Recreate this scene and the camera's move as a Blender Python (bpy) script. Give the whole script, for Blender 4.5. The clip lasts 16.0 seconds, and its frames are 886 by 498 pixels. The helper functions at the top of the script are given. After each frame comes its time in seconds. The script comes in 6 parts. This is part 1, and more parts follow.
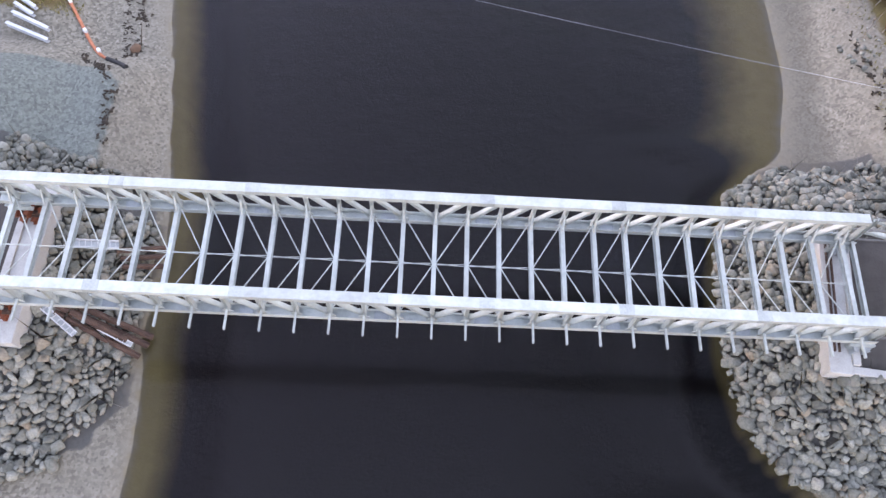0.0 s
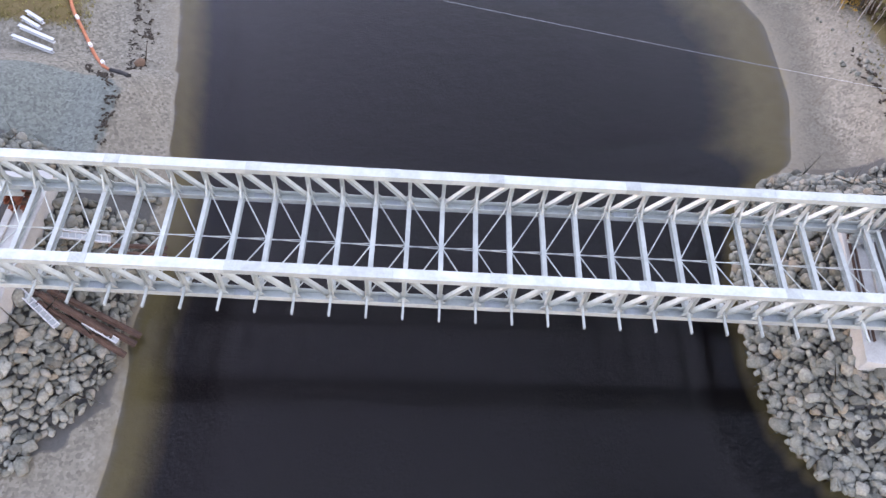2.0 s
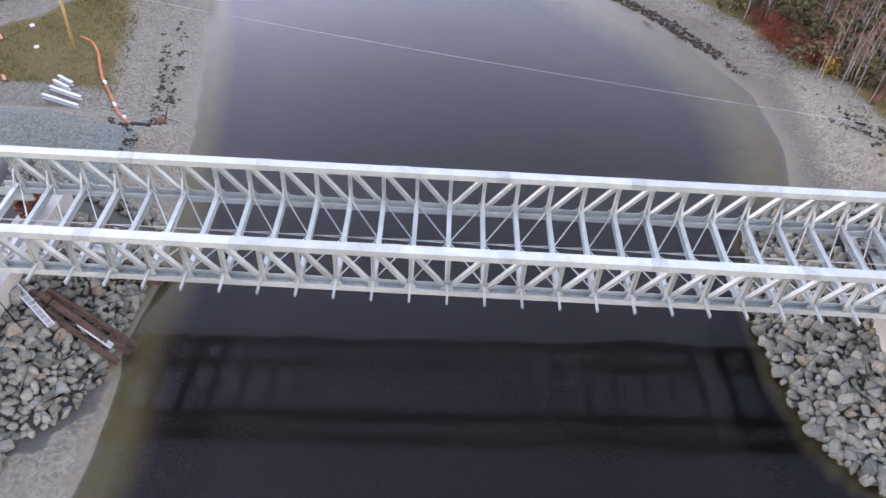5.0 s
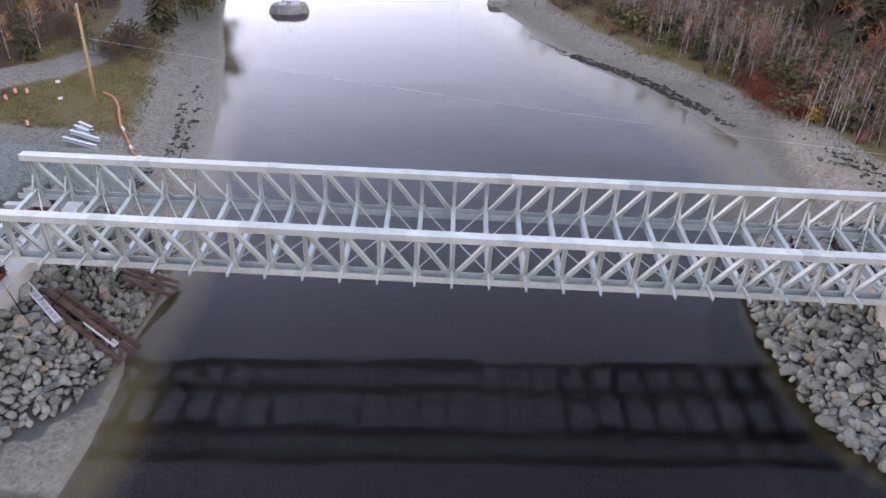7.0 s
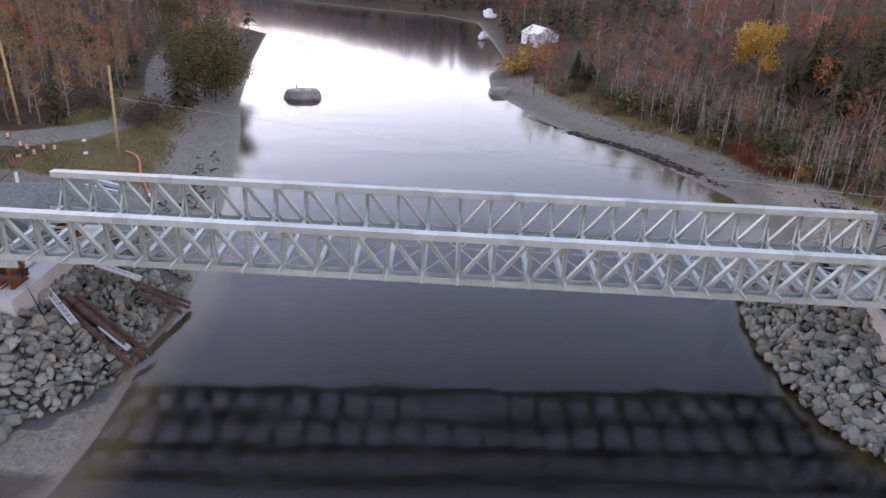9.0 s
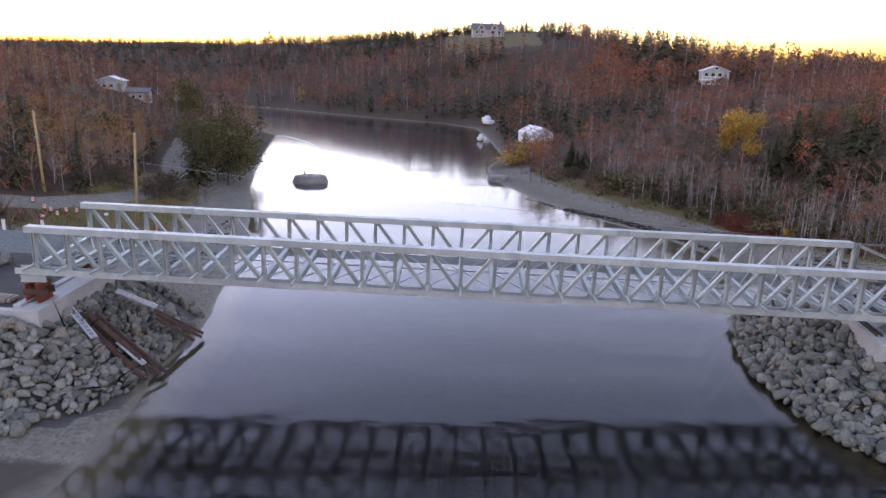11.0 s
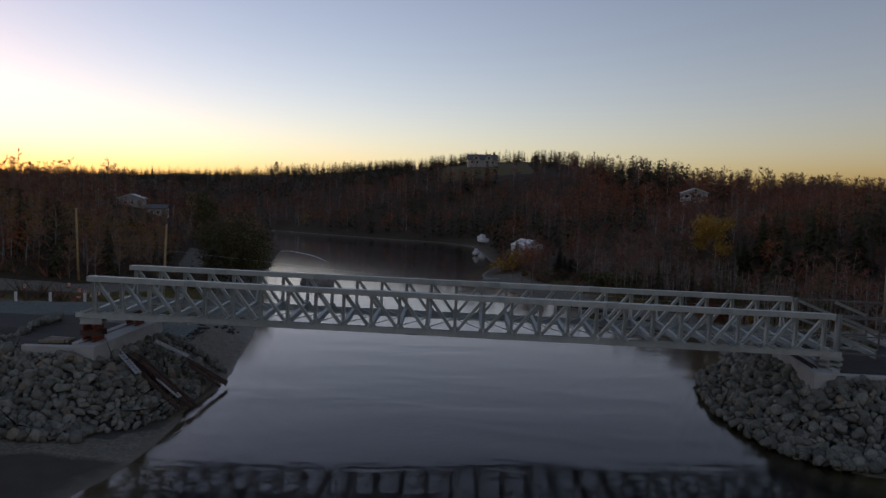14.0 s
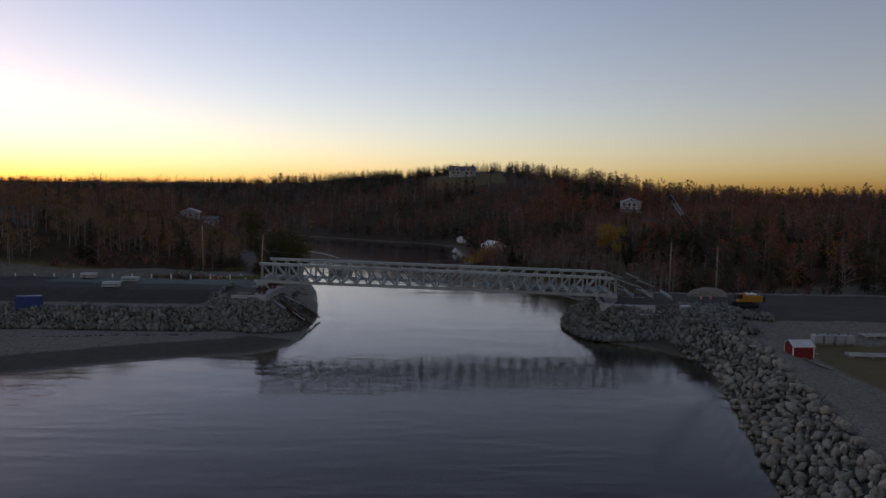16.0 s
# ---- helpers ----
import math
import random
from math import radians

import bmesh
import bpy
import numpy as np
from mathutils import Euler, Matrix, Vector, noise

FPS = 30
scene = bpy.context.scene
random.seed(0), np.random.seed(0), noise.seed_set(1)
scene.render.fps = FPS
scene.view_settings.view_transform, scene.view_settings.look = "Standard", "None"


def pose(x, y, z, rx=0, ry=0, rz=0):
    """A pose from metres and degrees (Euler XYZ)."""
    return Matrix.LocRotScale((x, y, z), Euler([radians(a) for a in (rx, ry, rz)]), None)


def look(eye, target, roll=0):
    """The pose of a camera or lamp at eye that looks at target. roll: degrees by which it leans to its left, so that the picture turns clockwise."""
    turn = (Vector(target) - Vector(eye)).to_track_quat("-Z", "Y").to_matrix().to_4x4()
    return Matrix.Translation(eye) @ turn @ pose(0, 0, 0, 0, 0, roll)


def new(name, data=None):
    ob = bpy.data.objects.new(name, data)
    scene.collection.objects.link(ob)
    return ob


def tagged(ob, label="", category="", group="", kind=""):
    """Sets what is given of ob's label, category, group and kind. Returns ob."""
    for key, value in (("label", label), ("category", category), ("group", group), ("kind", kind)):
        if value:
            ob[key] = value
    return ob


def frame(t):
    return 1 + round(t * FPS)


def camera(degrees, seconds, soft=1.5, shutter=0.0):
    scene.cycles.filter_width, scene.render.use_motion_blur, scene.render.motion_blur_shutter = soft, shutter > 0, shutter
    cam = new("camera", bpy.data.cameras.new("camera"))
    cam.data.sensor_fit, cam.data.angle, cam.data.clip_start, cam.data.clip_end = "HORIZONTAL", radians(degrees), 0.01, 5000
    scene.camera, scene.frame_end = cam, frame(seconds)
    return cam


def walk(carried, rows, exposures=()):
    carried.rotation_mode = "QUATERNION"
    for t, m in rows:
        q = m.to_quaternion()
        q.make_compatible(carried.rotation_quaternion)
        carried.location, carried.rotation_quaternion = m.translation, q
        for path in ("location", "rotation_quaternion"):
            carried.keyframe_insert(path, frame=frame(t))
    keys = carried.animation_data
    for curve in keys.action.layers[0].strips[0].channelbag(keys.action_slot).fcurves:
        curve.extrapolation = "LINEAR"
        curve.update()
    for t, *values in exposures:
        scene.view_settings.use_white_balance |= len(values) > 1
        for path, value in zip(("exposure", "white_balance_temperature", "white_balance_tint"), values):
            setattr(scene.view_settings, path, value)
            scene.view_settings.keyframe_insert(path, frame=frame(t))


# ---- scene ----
cam = camera(64.1, 16.0)
PATH = [
    (0, (-0.106, -16.464, 43.78), (-0.077, -15.594, 41.979), 3.9),
    (0.5, (-0.336, -17.676, 42.492), (-0.3, -16.764, 40.712), 4.1),
    (1, (-0.273, -18.678, 41.335), (-0.243, -17.717, 39.581), 3.7),
    (1.5, (-0.39, -19.873, 40.073), (-0.361, -18.837, 38.362), 3.6),
    (2, (-0.41, -21.044, 38.885), (-0.384, -19.938, 37.219), 3.3),
    (2.5, (-0.199, -22.283, 37.72), (-0.185, -21.106, 36.103), 2.6),
    (3, (-0.236, -23.54, 36.533), (-0.226, -22.295, 34.968), 2.5),
    (3.5, (-0.192, -24.792, 35.394), (-0.188, -23.482, 33.882), 2.2),
    (4, (-0.237, -25.904, 34.391), (-0.235, -24.539, 32.929), 2.1),
    (6.5, (-0.157, -31.696, 28.7), (-0.173, -30.068, 27.537), 1.4),
    (7, (-0.171, -32.846, 27.519), (-0.189, -31.173, 26.424), 1.3),
    (7.5, (-0.207, -33.887, 26.431), (-0.229, -32.172, 25.403), 1.4),
    (8, (-0.175, -34.93, 25.347), (-0.202, -33.176, 24.387), 1.3),
    (8.5, (-0.199, -36.071, 24.196), (-0.229, -34.278, 23.31), 1.4),
    (10.8, (-0.262, -41.076, 19.113), (-0.303, -39.15, 18.577), 1.3),
    (11, (-0.236, -41.499, 18.687), (-0.277, -39.564, 18.183), 1.4),
    (11.5, (-0.211, -42.58, 17.634), (-0.253, -40.625, 17.215), 1.3),
    (12, (-0.134, -43.641, 16.651), (-0.177, -41.67, 16.311), 1.2),
    (12.5, (-0.019, -44.944, 15.745), (-0.064, -42.961, 15.488), 1.2),
    (13, (0.001, -46.302, 15.25), (-0.045, -44.311, 15.075), 1.2),
    (13.5, (0.038, -47.774, 14.94), (-0.006, -45.779, 14.799), 1.3),
    (14, (0.129, -49.973, 14.939), (0.085, -47.978, 14.799), 1.3),
    (14.5, (0.363, -55.599, 14.88), (0.323, -53.604, 14.744), 1.2),
    (15, (0.478, -67.74, 14.666), (0.456, -65.745, 14.532), 1.2),
    (15.5, (0.755, -84.214, 15.59), (0.747, -82.219, 15.456), 1.1),
    (16, (1.11, -102.715, 18.492), (1.107, -100.72, 18.353), 0.9),
]
EXPOSURES = [(0.0, 6.5, 8500, 33), (4.0, 6.42, 8500, 33), (6.5, 6.06, 8300, 33), (8.7, 5.56, 8100, 34), (11.0, 5.3, 7400, 36), (12.0, 4.42, 7000, 33), (12.5, 3.8, 6800, 29), (13.0, 3.1, 7000, 26), (13.5, 2.78, 7300, 26), (16.0, 2.82, 7350, 27)]
walk(cam, [(t, look(eye, target, roll)) for t, eye, target, roll in PATH], EXPOSURES)

# ---- light: clear dusk sky, the sun just behind the hills upstream to the left ----
SUN_AZ, SUN_EL = -48.0, -1.2          # degrees from +y towards +x, degrees above the horizon
world = bpy.data.worlds.new("dusk")
scene.world = world
world.use_nodes = True
wn, wl = world.node_tree.nodes, world.node_tree.links
sky = wn.new("ShaderNodeTexSky")
sky.sky_type = "NISHITA"
sky.sun_disc = False
sky.sun_elevation, sky.sun_rotation = radians(SUN_EL), radians(SUN_AZ)
sky.altitude, sky.air_density, sky.dust_density, sky.ozone_density = 20, 0.6, 1.0, 1.2
wn["Background"].inputs["Strength"].default_value = 0.15
wl.new(sky.outputs[0], wn["Background"].inputs[0])
lamp = bpy.data.lights.new("sun", "SUN")
lamp.energy, lamp.angle, lamp.color = 0.004, radians(10), (1.0, 0.72, 0.45)
sun = new("sun", lamp)
_a, _e = radians(SUN_AZ), radians(3.0)
sun.matrix_world = look((0, 0, 0), (-math.sin(_a) * math.cos(_e), -math.cos(_a) * math.cos(_e), -math.sin(_e)))

# ---- materials ----
def material(name, rough=0.8, metal=0.0, spec=0.3):
    m = bpy.data.materials.new(name)
    m.use_nodes = True
    b = m.node_tree.nodes["Principled BSDF"]
    b.inputs["Roughness"].default_value, b.inputs["Metallic"].default_value = rough, metal
    b.inputs["Specular IOR Level"].default_value = spec
    return m, m.node_tree.nodes, m.node_tree.links, b


def noise_node(n, l, vec, scale, detail=4.0, rough=0.55):
    t = n.new("ShaderNodeTexNoise")
    t.inputs["Scale"].default_value, t.inputs["Detail"].default_value, t.inputs["Roughness"].default_value = scale, detail, rough
    l.new(vec, t.inputs["Vector"])
    return t.outputs["Fac"]


def ramp_node(n, l, fac, stops):
    r = n.new("ShaderNodeValToRGB")
    e = r.color_ramp.elements
    while len(e) < len(stops):
        e.new(0.5)
    for el, (p, c) in zip(e, stops):
        el.position, el.color = p, (*c, 1.0)
    l.new(fac, r.inputs["Fac"])
    return r.outputs["Color"]


def mix_node(n, l, fac, a, b, mode="MIX"):
    x = n.new("ShaderNodeMix")
    x.data_type, x.blend_type = "RGBA", mode
    for sock, v in ((x.inputs[0], fac), (x.inputs[6], a), (x.inputs[7], b)):
        if isinstance(v, (int, float)):
            sock.default_value = v
        elif isinstance(v, tuple):
            sock.default_value = (*v, 1.0)
        else:
            l.new(v, sock)
    return x.outputs[2]


def math_node(n, l, op, a, b=0.0, clamp=False):
    x = n.new("ShaderNodeMath")
    x.operation, x.use_clamp = op, clamp
    for sock, v in ((x.inputs[0], a), (x.inputs[1], b)):
        if isinstance(v, (int, float)):
            sock.default_value = v
        else:
            l.new(v, sock)
    return x.outputs[0]


def bump_node(n, l, b, height, strength, distance):
    u = n.new("ShaderNodeBump")
    u.inputs["Strength"].default_value, u.inputs["Distance"].default_value = strength, distance
    l.new(height, u.inputs["Height"])
    l.new(u.outputs["Normal"], b.inputs["Normal"])


def place_node(n):
    return n.new("ShaderNodeNewGeometry").outputs["Position"]


def mottled(name, dark, light, scale, rough=0.8, metal=0.0, fine=8.0, bump=0.3, depth=0.02, vary=0.0, island=False, spec=0.3):
    """Two colours mottled at a coarse and a fine scale, with fine relief; vary: change from piece to piece."""
    m, n, l, b = material(name, rough, metal, spec)
    p = place_node(n)
    a = noise_node(n, l, p, scale)
    f = noise_node(n, l, p, scale * fine, 6.0)
    s = math_node(n, l, "ADD", math_node(n, l, "MULTIPLY", a, 0.6), math_node(n, l, "MULTIPLY", f, 0.4))
    c = ramp_node(n, l, s, ((0.34, dark), (0.66, light)))
    if vary:
        r = n.new("ShaderNodeNewGeometry").outputs["Random Per Island"] if island else n.new("ShaderNodeObjectInfo").outputs["Random"]
        h = n.new("ShaderNodeHueSaturation")
        l.new(c, h.inputs["Color"])
        l.new(math_node(n, l, "ADD", math_node(n, l, "MULTIPLY", r, 2 * vary), 1.0 - vary), h.inputs["Value"])
        c = h.outputs["Color"]
    l.new(c, b.inputs["Base Color"])
    bump_node(n, l, b, f, bump, depth)
    return m


GALV = mottled("galvanised_steel", (0.315, 0.343, 0.326), (0.46, 0.492, 0.467), 0.8, 0.5, 0.2, 5.0, 0.08, 0.004, 0.09)
GALV_MID = mottled("stained_galvanised_plate", (0.272, 0.30, 0.288), (0.402, 0.435, 0.415), 1.6, 0.52, 0.25, 6.0, 0.08, 0.004, 0.12)
GALV_DULL = mottled("dull_galvanised_plate", (0.265, 0.288, 0.295), (0.37, 0.40, 0.405), 1.5, 0.55, 0.35, 9.0, 0.08, 0.004, 0.1)
DARK_STEEL = mottled("dull_dark_steel", (0.10, 0.10, 0.10), (0.18, 0.18, 0.175), 1.5, 0.6, 0.3, 9.0, 0.08, 0.004, 0.1)
RUST = mottled("rusted_steel", (0.05, 0.03, 0.025), (0.125, 0.075, 0.058), 1.6, 0.85, 0.1, 10.0, 0.3, 0.008, 0.2)
RUST_RED = mottled("red_oxide_steel", (0.16, 0.045, 0.025), (0.28, 0.09, 0.05), 2.0, 0.8, 0.1, 8.0, 0.2, 0.006)
CONCRETE = mottled("new_concrete", (0.33, 0.325, 0.31), (0.46, 0.455, 0.435), 0.9, 0.85, 0.0, 12.0, 0.2, 0.006)
OLD_CONCRETE = mottled("weathered_concrete", (0.14, 0.13, 0.12), (0.32, 0.30, 0.27), 0.7, 0.9, 0.0, 8.0, 0.5, 0.03)


def rock_material(name, island, pale=1.0):
    """Grey granite; a few of the boulders are tan. pale: lighter quarry stone."""
    m, n, l, b = material(name, 0.85, 0.0, 0.25)
    p = place_node(n)
    r = n.new("ShaderNodeNewGeometry").outputs["Random Per Island"] if island else n.new("ShaderNodeObjectInfo").outputs["Random"]
    tints = ((0.0, (0.095, 0.095, 0.080)), (0.25, (0.162, 0.163, 0.137)), (0.6, (0.195, 0.195, 0.164)), (0.88, (0.285, 0.282, 0.242)), (0.94, (0.26, 0.227, 0.178)), (1.0, (0.24, 0.19, 0.135)))
    c = ramp_node(n, l, r, tuple((at, (pale * col[0], pale ** 0.8 * col[1], pale ** 0.72 * col[2])) for at, col in tints))
    f = noise_node(n, l, p, 7.0, 6.0)
    a = noise_node(n, l, p, 1.6)
    c = mix_node(n, l, 1.0, c, ramp_node(n, l, f, ((0.3, (0.62, 0.62, 0.62)), (0.7, (1.1, 1.1, 1.1)))), "MULTIPLY")
    c = mix_node(n, l, math_node(n, l, "MULTIPLY", math_node(n, l, "SUBTRACT", a, 0.5), 3.0, True), c, (0.20, 0.185, 0.16))
    l.new(c, b.inputs["Base Color"])
    bump_node(n, l, b, f, 0.5, 0.025)
    return m


ROCK, ROCK_JOINED = rock_material("riprap_granite", False), rock_material("riprap_granite_far", True)
PALE_ROCK, PALE_ROCK_JOINED = rock_material("pale_quarry_stone", False, 1.5), rock_material("pale_quarry_stone_far", True, 1.5)
TIMBER = mottled("grey_timber", (0.16, 0.13, 0.10), (0.32, 0.27, 0.21), 1.2, 0.85, 0.0, 9.0, 0.3, 0.01, 0.15)
POLE_WOOD = mottled("pole_timber", (0.30, 0.20, 0.09), (0.46, 0.33, 0.17), 1.0, 0.85, 0.0, 9.0, 0.3, 0.01)
WHITE = mottled("white_paint", (0.62, 0.62, 0.61), (0.76, 0.76, 0.74), 0.6, 0.6, 0.0, 8.0, 0.1, 0.004)
SIDING = mottled("grey_white_siding", (0.30, 0.30, 0.29), (0.42, 0.42, 0.41), 0.6, 0.7, 0.0, 8.0, 0.1, 0.004)
SHINGLE = mottled("asphalt_shingle", (0.10, 0.10, 0.105), (0.20, 0.20, 0.20), 1.2, 0.9, 0.0, 8.0, 0.3, 0.01)
GLASS_DARK, _n, _l, _b = material("window_glass", 0.05, 0.0, 0.6)
_b.inputs["Base Color"].default_value = (0.02, 0.025, 0.03, 1)
RED = mottled("red_paint", (0.17, 0.012, 0.014), (0.25, 0.02, 0.02), 0.8, 0.6, 0.0, 8.0, 0.1, 0.004)
ORANGE = mottled("orange_plastic", (0.55, 0.09, 0.03), (0.75, 0.16, 0.05), 1.0, 0.6, 0.0, 8.0, 0.1, 0.004)
YELLOW = mottled("machine_yellow", (0.36, 0.15, 0.015), (0.46, 0.21, 0.02), 0.8, 0.5, 0.0, 8.0, 0.05, 0.004)
BLACK = mottled("black_rubber", (0.015, 0.015, 0.016), (0.035, 0.035, 0.036), 2.0, 0.8, 0.0, 8.0, 0.2, 0.01)
BLUE = mottled("blue_tarpaulin", (0.018, 0.04, 0.13), (0.035, 0.07, 0.20), 1.2, 0.5, 0.0, 8.0, 0.2, 0.01)
FABRIC = mottled("grey_fabric", (0.50, 0.50, 0.50), (0.66, 0.66, 0.65), 0.6, 0.7, 0.0, 8.0, 0.1, 0.01)
WEED = mottled("seaweed", (0.018, 0.013, 0.010), (0.05, 0.035, 0.022), 2.0, 0.8, 0.0, 8.0, 0.6, 0.03)
PVC = mottled("pale_beam", (0.42, 0.43, 0.44), (0.56, 0.57, 0.58), 1.0, 0.5, 0.1, 8.0, 0.05, 0.004)
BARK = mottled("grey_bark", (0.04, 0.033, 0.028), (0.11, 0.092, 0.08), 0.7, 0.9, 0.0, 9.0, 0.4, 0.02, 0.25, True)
BIRCH = mottled("birch_bark", (0.15, 0.13, 0.117), (0.37, 0.335, 0.305), 0.9, 0.85, 0.0, 9.0, 0.3, 0.02, 0.2, True)
TWIG_GREY = mottled("grey_twigs", (0.125, 0.077, 0.056), (0.25, 0.163, 0.122), 0.05, 0.9, 0.0, 9.0, 0.0, 0.01, 0.14, True)
TWIG_RED = mottled("red_brown_twigs", (0.155, 0.064, 0.048), (0.305, 0.138, 0.10), 0.05, 0.9, 0.0, 9.0, 0.0, 0.01, 0.14, True)
LEAF_ORANGE = mottled("orange_leaves", (0.24, 0.065, 0.024), (0.44, 0.145, 0.055), 0.08, 0.8, 0.0, 9.0, 0.0, 0.01, 0.2, True)
TWIG_TAN = mottled("tan_leafy_twigs", (0.22, 0.112, 0.05), (0.41, 0.225, 0.098), 0.06, 0.9, 0.0, 9.0, 0.0, 0.01, 0.14, True)
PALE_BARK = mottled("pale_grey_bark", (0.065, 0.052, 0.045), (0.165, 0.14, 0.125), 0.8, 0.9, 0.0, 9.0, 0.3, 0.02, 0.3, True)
LEAF_YELLOW = mottled("yellow_leaves", (0.30, 0.165, 0.03), (0.50, 0.30, 0.06), 0.08, 0.8, 0.0, 9.0, 0.0, 0.01, 0.2, True)
NEEDLES = mottled("conifer_needles", (0.032, 0.031, 0.015), (0.08, 0.072, 0.033), 0.08, 0.85, 0.0, 9.0, 0.0, 0.01, 0.2, True)
PINE = mottled("pine_needles", (0.06, 0.052, 0.02), (0.13, 0.112, 0.046), 0.1, 0.85, 0.0, 9.0, 0.0, 0.01, 0.2, True)
BRUSH_BROWN = mottled("brown_brush_stems", (0.075, 0.05, 0.03), (0.15, 0.105, 0.065), 0.3, 0.9, 0.0, 9.0, 0.0, 0.01, 0.14, True)
BUSH_RED = mottled("red_brush", (0.15, 0.035, 0.02), (0.26, 0.075, 0.04), 0.3, 0.85, 0.0, 9.0, 0.0, 0.01, 0.4, True)
GRASS = mottled("autumn_grass", (0.13, 0.115, 0.038), (0.25, 0.21, 0.085), 0.3, 0.85, 0.0, 9.0, 0.0, 0.01, 0.4, True)


def ground_material():
    m, n, l, b = material("ground", 0.9, 0.0, 0.25)
    p = place_node(n)

    def weight(key):
        a = n.new("ShaderNodeAttribute")
        a.attribute_name = key
        return a.outputs["Fac"]

    coarse = noise_node(n, l, p, 0.16)
    mid = noise_node(n, l, p, 0.9, 5.0)
    fine = noise_node(n, l, p, 5.0, 6.0, 0.7)
    peb = n.new("ShaderNodeTexVoronoi")
    peb.inputs["Scale"].default_value = 6.0
    l.new(p, peb.inputs["Vector"])
    grey = n.new("ShaderNodeRGBToBW")
    l.new(peb.outputs["Color"], grey.inputs[0])
    pebble = grey.outputs[0]
    stones = noise_node(n, l, p, 16.0, 3.0, 0.7)
    sand = mix_node(n, l, mid, (0.138, 0.123, 0.098), (0.224, 0.202, 0.163))
    sand = mix_node(n, l, math_node(n, l, "MULTIPLY", coarse, 0.95), sand, pebble, "SOFT_LIGHT")
    gravel = mix_node(n, l, math_node(n, l, "ADD", math_node(n, l, "MULTIPLY", fine, 0.5), math_node(n, l, "MULTIPLY", math_node(n, l, "SUBTRACT", stones, 0.25), 1.1), True), (0.058, 0.066, 0.058), (0.195, 0.213, 0.19))
    gravel = mix_node(n, l, 0.4, gravel, pebble, "SOFT_LIGHT")
    track = mix_node(n, l, mid, (0.042, 0.037, 0.034), (0.088, 0.079, 0.072))
    grass = mix_node(n, l, mid, (0.082, 0.07, 0.027), (0.17, 0.142, 0.058))
    grass = mix_node(n, l, math_node(n, l, "MULTIPLY", coarse, 0.8), grass, (0.13, 0.075, 0.035))
    litter = mix_node(n, l, mid, (0.035, 0.023, 0.014), (0.085, 0.056, 0.032))
    ragged = math_node(n, l, "ADD", math_node(n, l, "MULTIPLY", mid, 0.7), math_node(n, l, "MULTIPLY", fine, 0.5))

    def edge(key):
        s = math_node(n, l, "ADD", weight(key), math_node(n, l, "MULTIPLY", math_node(n, l, "SUBTRACT", ragged, 0.6), 0.9))
        return math_node(n, l, "MULTIPLY", math_node(n, l, "SUBTRACT", s, 0.38), 4.0, True)

    c = mix_node(n, l, edge("grass"), sand, grass)
    c = mix_node(n, l, edge("litter"), c, litter)
    c = mix_node(n, l, edge("track"), c, track)
    c = mix_node(n, l, edge("gravel"), c, gravel)
    # shade in the gaps between boulders, painted as dark ground
    c = mix_node(n, l, edge("gap_shade"), c, mix_node(n, l, fine, (0.05, 0.049, 0.045), (0.11, 0.107, 0.10)))
    c = mix_node(n, l, edge("mud"), c, mix_node(n, l, mid, (0.055, 0.045, 0.036), (0.10, 0.083, 0.066)))
    xyz = n.new("ShaderNodeSeparateXYZ")
    l.new(p, xyz.inputs[0])
    low = math_node(n, l, "MULTIPLY", math_node(n, l, "SUBTRACT", 0.95, math_node(n, l, "ADD", xyz.outputs[2], math_node(n, l, "MULTIPLY", mid, 0.4))), 2.0, True)
    damp = math_node(n, l, "MULTIPLY", low, math_node(n, l, "MULTIPLY", math_node(n, l, "GREATER_THAN", xyz.outputs[0], 2.0), 0.6))
    c = mix_node(n, l, damp, c, mix_node(n, l, fine, (0.075, 0.064, 0.048), (0.15, 0.13, 0.10)))
    # wet sand at the water's edge, then silt and weed on the bed
    z = n.new("ShaderNodeSeparateXYZ")
    l.new(p, z.inputs[0])
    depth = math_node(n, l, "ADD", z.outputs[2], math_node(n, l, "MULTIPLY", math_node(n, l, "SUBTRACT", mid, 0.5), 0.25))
    wet = math_node(n, l, "MULTIPLY", math_node(n, l, "SUBTRACT", 0.16, depth), 5.0, True)
    c = mix_node(n, l, wet, c, mix_node(n, l, mid, (0.15, 0.125, 0.092), (0.21, 0.18, 0.135)))
    submerged = math_node(n, l, "MULTIPLY", z.outputs[2], -14.0, True)
    c = mix_node(n, l, submerged, c, mix_node(n, l, mid, (0.125, 0.094, 0.048), (0.185, 0.145, 0.078)))
    silt = math_node(n, l, "MULTIPLY", math_node(n, l, "SUBTRACT", 0.03, depth), 7.0, True)
    c = mix_node(n, l, silt, c, mix_node(n, l, ragged, (0.115, 0.084, 0.03), (0.21, 0.16, 0.066)))
    # light lost in the deeper water, painted near-black on the bed
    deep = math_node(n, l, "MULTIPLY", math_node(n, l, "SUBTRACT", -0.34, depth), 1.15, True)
    # the channel: bed tinted brown left to black right for the water's uneven reflection
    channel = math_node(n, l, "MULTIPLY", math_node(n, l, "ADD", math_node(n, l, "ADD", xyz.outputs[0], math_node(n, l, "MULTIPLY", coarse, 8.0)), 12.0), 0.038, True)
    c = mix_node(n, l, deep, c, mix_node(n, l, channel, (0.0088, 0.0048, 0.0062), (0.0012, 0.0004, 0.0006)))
    l.new(c, b.inputs["Base Color"])
